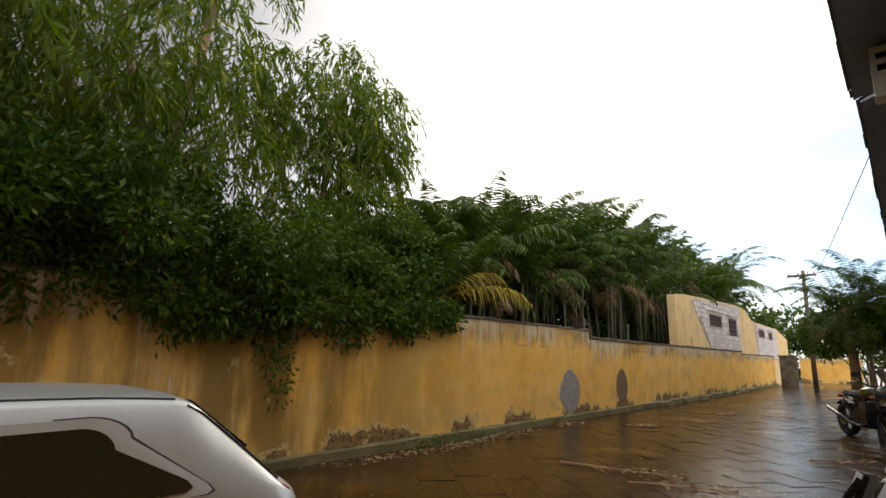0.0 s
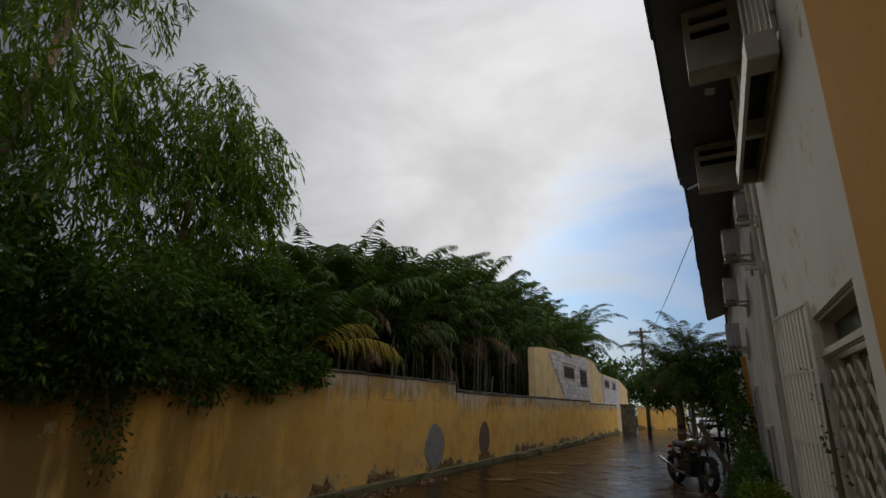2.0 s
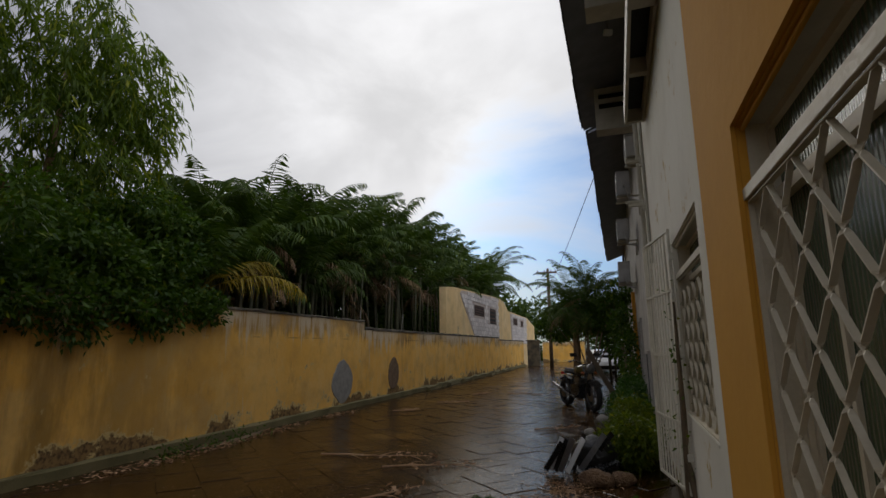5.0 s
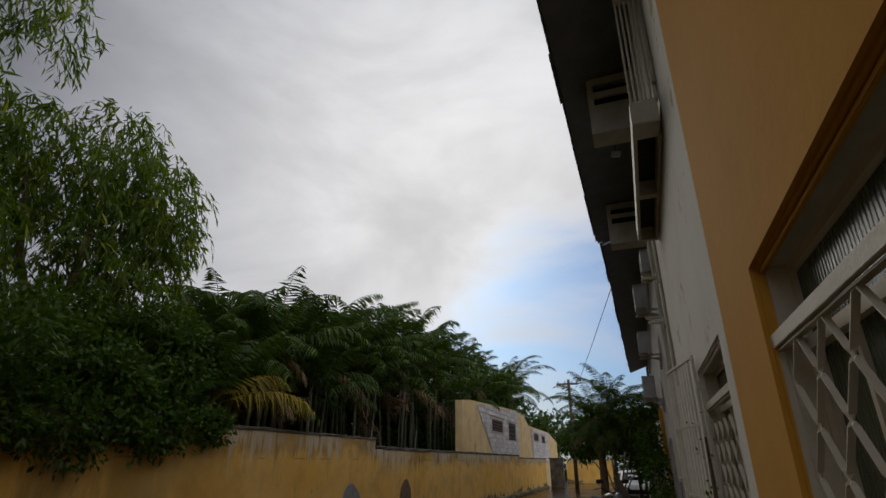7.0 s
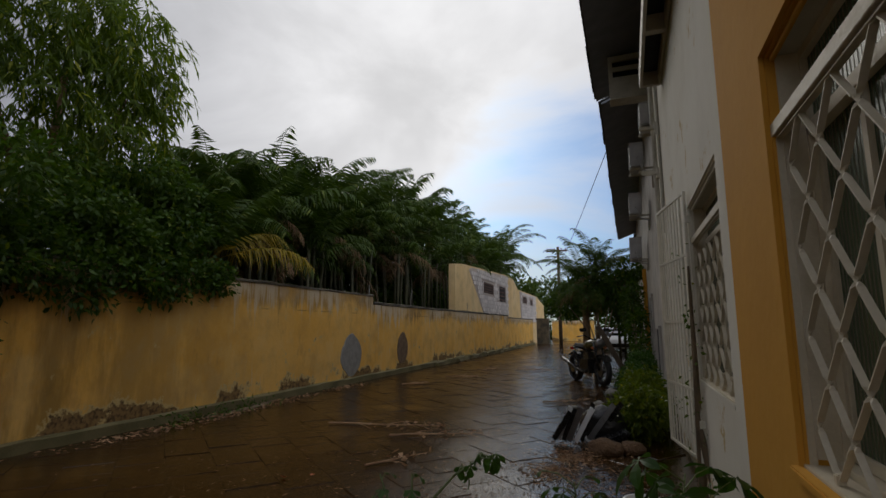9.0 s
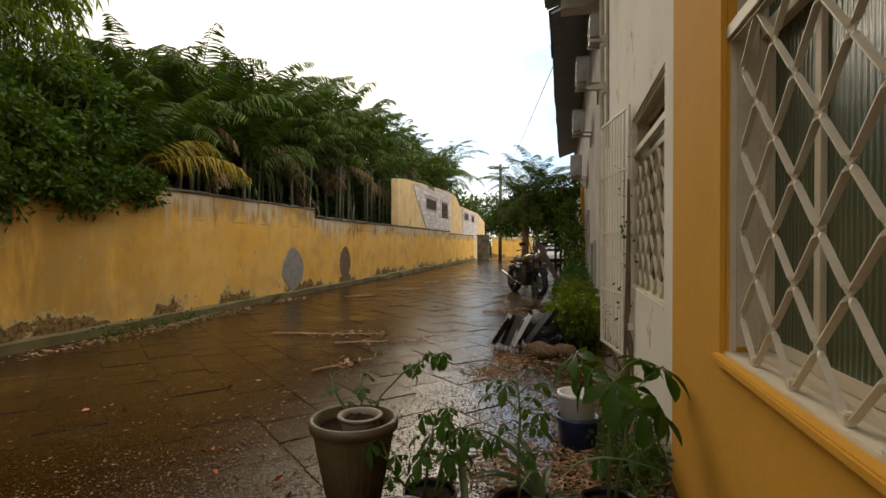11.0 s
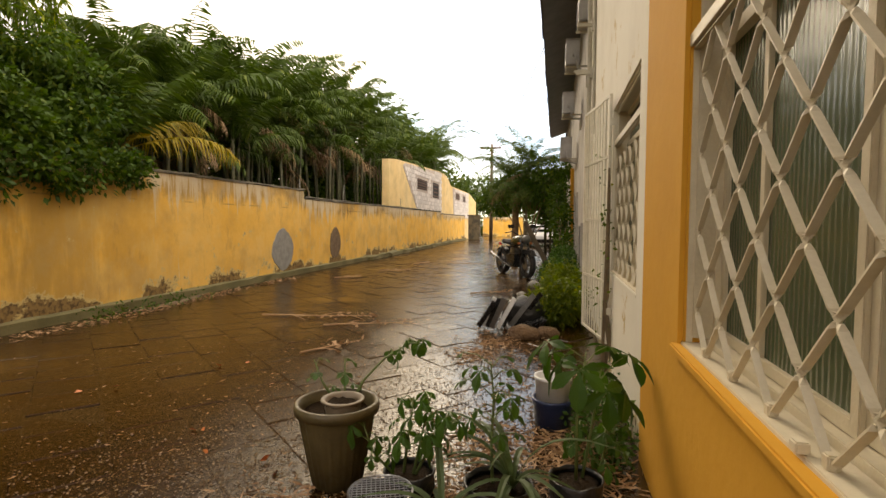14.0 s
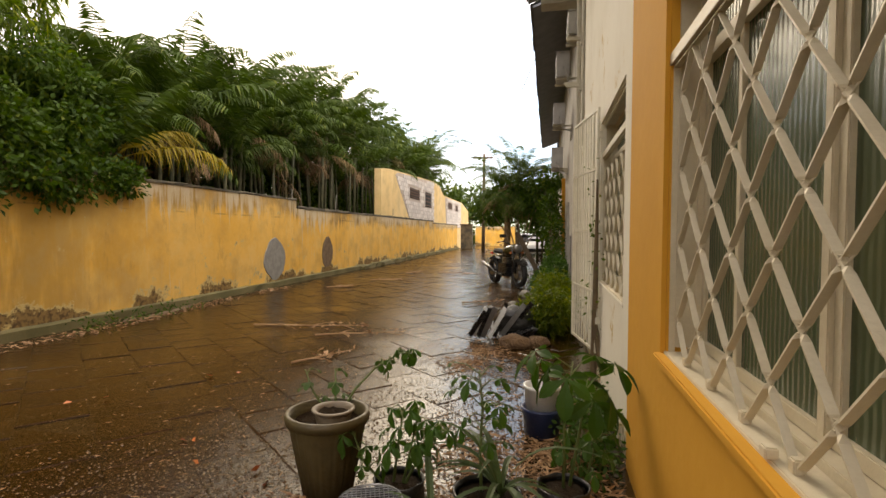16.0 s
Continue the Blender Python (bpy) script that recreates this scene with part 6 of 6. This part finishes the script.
# ---- weeds, rubble and litter along the house ----
shrub("weed_patch", (-0.02, 7.9, 0), [((0.05, 0.0, 0.26), (0.42, 1.25, 0.36)), ((-0.1, -0.6, 0.22), (0.42, 0.6, 0.32)), ((0.15, 0.9, 0.36), (0.3, 0.7, 0.36)), ((0.1, -0.9, 0.40), (0.28, 0.4, 0.30))], 13000, "yellow-green weeds growing against the house", 48, WEED_LEAF, (0.05, 0.10), 0.35, 14, "weeds", bunch=12)
shrub("weed_patch", (0.15, 10.4, 0), [((0, 0, 0.22), (0.3, 1.4, 0.3)), ((-0.2, 2.4, 0.2), (0.3, 1.2, 0.28)), ((0.05, 4.6, 0.3), (0.35, 1.6, 0.4))], 9000, "dark green weeds along the foot of the houses", 49, POT_LEAF, (0.06, 0.11), 0.4, 10, "weeds")
shrub("weed_patch", (0.28, 3.5, 0), [((0, 0, 0.10), (0.14, 0.5, 0.16)), ((0.05, 0.6, 0.10), (0.12, 0.4, 0.14))], 1500, "small weeds by the white wall", 50, POT_LEAF, (0.03, 0.06), 0.5, 6, "weeds")
shrub("weed_patch", (-6.28, 6.7, 0), [((0, 0, 0.03), (0.25, 0.9, 0.08)), ((0.05, 1.2, 0.03), (0.2, 0.7, 0.06))], 420, "flattened weeds and leaf litter by the kerb", 51, SHRUB_LEAF, (0.05, 0.1), 0.35, 5, "weeds")

pile = [(-0.98, 6.72, 62, 0.62, 18, BLACK_PAINT), (-0.92, 6.74, 58, 0.62, 14, WHITE_PLASTIC), (-0.86, 6.70, 55, 0.60, 12, BLACK_PAINT), (-0.80, 6.66, 52, 0.62, 8, STEEL), (-0.72, 6.66, 50, 0.66, 6, WHITE_PLASTIC), (-0.66, 6.72, 54, 0.70, 2, BLACK_PAINT), (-0.58, 6.80, 60, 0.74, -4, STEEL), (-0.52, 6.90, 64, 0.80, -8, BLACK_PAINT)]
for x, y, lean, L, turn, m in pile:
    o = thing("broken_slat", (x, y, 0.005), "broken plastic bumper slat leaning in a heap", "debris", "heap of broken slats", turn=turn - 20)
    L = L * 0.72
    bm = boxes((-0.034, 0.034, -0.006, 0.006, 0, L), (-0.022, 0.022, 0.006, 0.022, 0.02, L - 0.05 - 0.1 * (x % 0.1)), bevel=0.004)
    part("slat", moved(bm, pose(0, 0, 0.03, (lean * 7) % 23 - 11, lean * 0.62 - (x * 137) % 9, (lean * 13) % 50 - 25)), m, o)
blk = tagged(part("black_panel", moved(boxes((-0.25, 0.25, -0.30, 0.30, 0, 0.05), (-0.2, 0.2, -0.34, -0.30, 0.0, 0.10), bevel=0.02), pose(-0.45, 6.95, 0.10, 18, -22, 25)), BLACK_PAINT), "broken black plastic panel on the rubble heap", "debris")


def stone(at, r, seed, mat, label):
    bm = bmesh.new()
    bmesh.ops.create_icosphere(bm, subdivisions=3, radius=1.0)
    for v in bm.verts:
        k = 1 + 0.25 * noise.noise(v.co * 1.6 + Vector((seed, 0, 0))) + 0.08 * noise.noise(v.co * 5 + Vector((seed, 3, 0)))
        v.co = Vector((v.co.x * r[0], v.co.y * r[1], v.co.z * r[2])) * k
    o = tagged(part("stone", bm, mat, smooth=True), label, "stone", "stones in the rubble")
    o.location = at
    return o


stone((-0.38, 6.35, 0.05), (0.20, 0.14, 0.10), 1, ROCK, "muddy brown stone beside the weeds")
stone((-0.10, 6.45, 0.05), (0.14, 0.12, 0.08), 2, ROCK, "muddy brown stone beside the weeds")
sheet = stone((-0.42, 7.02, 0.20), (0.26, 0.22, 0.20), 7.3, BLACK_BAG, "crumpled black plastic sheet on the rubble heap")
sheet.name = "plastic_sheet"
tagged(sheet, "crumpled black plastic sheet on the rubble heap", "debris", "heap of broken slats")
stone((-0.62, 9.6, 0.05), (0.10, 0.10, 0.07), 3, CEMENT, "grey stone at the edge of the weeds")
stone((-0.45, 11.2, 0.06), (0.13, 0.1, 0.09), 4, CEMENT, "grey stone at the edge of the weeds")

shrub("grille_creeper", (0.44, 4.97, 0), [((-0.02, 0.05, 1.75), (0.05, 0.10, 0.4)), ((0.0, 0.0, 1.1), (0.05, 0.10, 0.5)), ((0.0, 0.0, 0.6), (0.05, 0.1, 0.25))], 75, "thin creeper climbing the security grille", 52, WEED_LEAF, (0.03, 0.055), 0.6, 2, "creeper")

# leaning plank by the motorcycle
bm = boxes((-0.06, 0.06, -0.02, 0.02, 0, 1.55), bevel=0.005)
tagged(part("leaning_plank", moved(bm, pose(-0.05, 13.3, 0.02, 0, -28, 10)), WOOD_POST), "dark plank leaning beside the motorcycle", "plank")


def branch(at, turn, L, seed, label):
    rnd = random.Random(seed)
    t = thing("fallen_branch", at, label, "branch", "fallen branches on the road", turn=turn)
    bm = bmesh.new()
    p = [(L * f, 0.06 * L * noise.noise((f * 3, seed, 0)), 0.02 + 0.03 * abs(noise.noise((f * 4, seed, 2)))) for f in (0, 0.25, 0.5, 0.75, 1.0)]
    tube(bm, p, [0.014, 0.012, 0.010, 0.007, 0.004], 6)
    for k in range(3):
        i = 1 + k
        a = rnd.choice((-1, 1))
        tube(bm, [p[i], (p[i][0] + 0.1 * L, p[i][1] + a * 0.12 * L, 0.03), (p[i][0] + 0.18 * L, p[i][1] + a * 0.2 * L, 0.015)], [0.007, 0.005, 0.003], 5)
    part("wood", bm, STRAW, t)
    rng = np.random.default_rng(seed)
    c = np.stack([rng.uniform(0.3 * L, L, 30), rng.normal(0, 0.1 * L, 30), rng.uniform(0.01, 0.05, 30)], 1)
    part("leaves", leaf_cloud("leaves", c, rng.normal(size=(30, 3)) * np.array([1, 1, 0.2]), rng.uniform(0.05, 0.1, 30), rng.uniform(0.02, 0.04, 30), 0.02, rng, STRAW), None, t)


for at, turn, L, s in (((-4.9, 14.0, 0), 20, 0.9, 1), ((-4.6, 16.6, 0), 60, 0.8, 2), ((-3.6, 17.2, 0), -20, 1.3, 3), ((-4.2, 6.9, 0), 10, 1.7, 4), ((-3.0, 6.4, 0), 25, 1.2, 5), ((-5.3, 11.9, 0), 40, 0.7, 6), ((-1.6, 9.9, 0), 35, 0.9, 7), ((-2.6, 5.0, 0), 60, 0.8, 8)):
    branch(at, turn, L, s, "fallen dry branch on the wet paving")


def litter(name, pts, spread, n, seed, label, mat=STRAW, size=(0.03, 0.09), slim=(0.004, 0.014)):
    rng = np.random.default_rng(seed)
    c = np.array(pts)[rng.integers(0, len(pts), n)]
    p = np.stack([c[:, 0] + rng.normal(0, spread[0], n), c[:, 1] + rng.normal(0, spread[1], n), rng.uniform(0.006, 0.018, n)], 1)
    d = rng.normal(size=(n, 3)) * np.array([1, 1, 0.08])
    ob = part(name, leaf_cloud(name, p, d, rng.uniform(*size, n), rng.uniform(*slim, n), 0.0, rng, mat), None)
    return tagged(ob, label, "litter", kind="stuff")


litter("dry_litter", [(-0.75, 6.3), (-0.5, 5.6), (-0.2, 4.6), (0.05, 3.6), (0.1, 3.0), (-0.6, 3.4), (-0.3, 2.9)], (0.25, 0.4), 1500, 61, "dry straw and leaf litter on the paving")
litter("dry_litter", [(-6.2, 5.4), (-6.1, 6.5), (-6.2, 7.6), (-6.3, 9), (-6.35, 11)], (0.12, 0.5), 700, 62, "dry leaf litter along the footing", STRAW, (0.04, 0.10), (0.008, 0.02))
litter("dry_litter", [(-2.5, 4.0), (-3.5, 5.0), (-1.8, 3.2), (-2.0, 6.5), (-3.6, 8.0), (-2.4, 2.4), (-1.5, 5.0)], (0.9, 0.9), 900, 63, "scattered straw and grit on the wet paving", STRAW, (0.015, 0.06), (0.003, 0.009))
litter("dry_litter", [(0.15, 2.55), (0.18, 2.9), (0.1, 3.25), (-0.02, 2.85), (-0.5, 2.6), (-0.05, 3.4), (-0.45, 3.1), (-1.25, 2.25), (-0.7, 6.0), (-0.85, 5.4)], (0.13, 0.17), 2600, 66, "thick dry straw and husks among the pots", STRAW, (0.04, 0.13), (0.005, 0.016))
litter("orange_leaves", [(-3.6, 3.7), (-2.9, 4.5), (-2.2, 2.9), (-4.4, 5.6), (-1.5, 2.6)], (0.15, 0.15), 9, 64, "fallen orange leaves on the wet paving", ORANGE_LEAF, (0.05, 0.08), (0.025, 0.04))


def gravel(centres, spread, n, seed, size=(0.004, 0.012)):
    """Loose wet grit: small squashed eight-sided pebbles."""
    rng = np.random.default_rng(seed)
    c = np.array(centres)[rng.integers(0, len(centres), n)]
    p = np.stack([c[:, 0] + rng.normal(0, spread[0], n), c[:, 1] + rng.normal(0, spread[1], n), np.zeros(n)], 1)
    p = p[(p[:, 0] < 0.40) & (p[:, 0] > -6.2)]
    n = len(p)
    r = rng.uniform(*size, n)
    p[:, 2] = 0.002 + r * 0.25
    a = rng.uniform(0, math.pi, n)
    e1 = np.stack([np.cos(a), np.sin(a), np.zeros(n)], 1) * r[:, None]
    e2 = np.stack([-np.sin(a), np.cos(a), np.zeros(n)], 1) * (r * rng.uniform(0.5, 0.95, n))[:, None]
    e3 = np.array([0, 0, 1.0]) * (r * rng.uniform(0.4, 0.7, n))[:, None]
    v = np.stack([p + e1, p + e2, p - e1, p - e2, p + e3, p - e3], 1).reshape(-1, 3)
    k = np.arange(n) * 6
    f = np.concatenate([np.stack([k + i, k + (i + 1) % 4, k + 4], 1) for i in range(4)] + [np.stack([k + (i + 1) % 4, k + i, k + 5], 1) for i in range(4)])
    ob = part("gravel", mesh_of("gravel", v.tolist(), f.tolist(), GRIT), None)
    return tagged(ob, "loose wet grit and small pebbles on the paving", "gravel", kind="stuff")


gravel([(-1.0, 1.9), (-0.6, 2.3), (-1.5, 2.6), (-0.3, 3.2), (-0.9, 3.6), (-0.2, 4.2), (-1.6, 1.6), (-0.5, 5.2), (-2.2, 2.0)], (0.5, 0.5), 9000, 65)

# ---- paving slabs, laid corner-wise across the lane; last, because they are many ----
pavement = thing("pavement", (0, 0, 0), "wet stone paving slabs with muddy joints", "pavement", kind="structure")
S, GAPW = 0.45, 0.004
rnd = random.Random(7)
def slab_mesh(seed):
    r = random.Random(seed)
    bm = bmesh.new()
    h = (S - GAPW) / 2
    cs = [(-h, -h), (h, -h), (h, h), (-h, h)]
    rim = [bm.verts.new((x + r.uniform(-0.006, 0.006), y + r.uniform(-0.006, 0.006), -0.03)) for x, y in cs]
    lip = [bm.verts.new((v.co.x, v.co.y, -0.005 + r.uniform(-0.002, 0.002))) for v in rim]
    top = [bm.verts.new((v.co.x * 0.965, v.co.y * 0.965, r.uniform(-0.002, 0.003))) for v in rim]
    for a, b in ((rim, lip), (lip, top)):
        for k in range(4):
            bm.faces.new((a[k], a[(k + 1) % 4], b[(k + 1) % 4], b[k]))
    bm.faces.new(top)
    return finish("slab", bm, SLAB)


slab_meshes = [slab_mesh(100 + k) for k in range(10)]
ANG = radians(48)
ux, uy = math.cos(ANG), math.sin(ANG)
near, rest = [], []
for i in range(-60, 140):
    for j in range(-110, 80):
        u, v = i * S, j * S + (S / 2 if i % 2 else 0)
        x, y = u * ux - v * uy, u * uy + v * ux
        if not (-7 < y < 42 and -6.42 - 0.016 * y + 0.20 < x < 0.36):
            continue
        d = abs(x + 2.2) + abs(y - 5.5)
        (near if d < 6.0 else rest).append((d, x, y))
near.sort()
rest += near[290:]
near = near[:290]
for d, x, y in near:
    o = part("slab", slab_meshes[rnd.randrange(10)], None, pavement)
    o.matrix_local = pose(x, y, rnd.uniform(-0.006, 0.001), rnd.uniform(-0.45, 0.45), rnd.uniform(-0.45, 0.45), 48 + 90 * rnd.randrange(4))
verts, faces = [], []
for d, x, y in rest:
    src = slab_meshes[rnd.randrange(10)]
    m = pose(x, y, rnd.uniform(-0.007, 0.002), rnd.uniform(-0.5, 0.5), rnd.uniform(-0.5, 0.5), 48 + 90 * rnd.randrange(4))
    n = len(verts)
    verts += [tuple(m @ v.co) for v in src.vertices]
    faces += [[n + k for k in p.vertices] for p in src.polygons]
tagged(part("slab_field", mesh_of("slab_field", verts, faces, SLAB), None, pavement), "further wet paving slabs", kind="stuff")
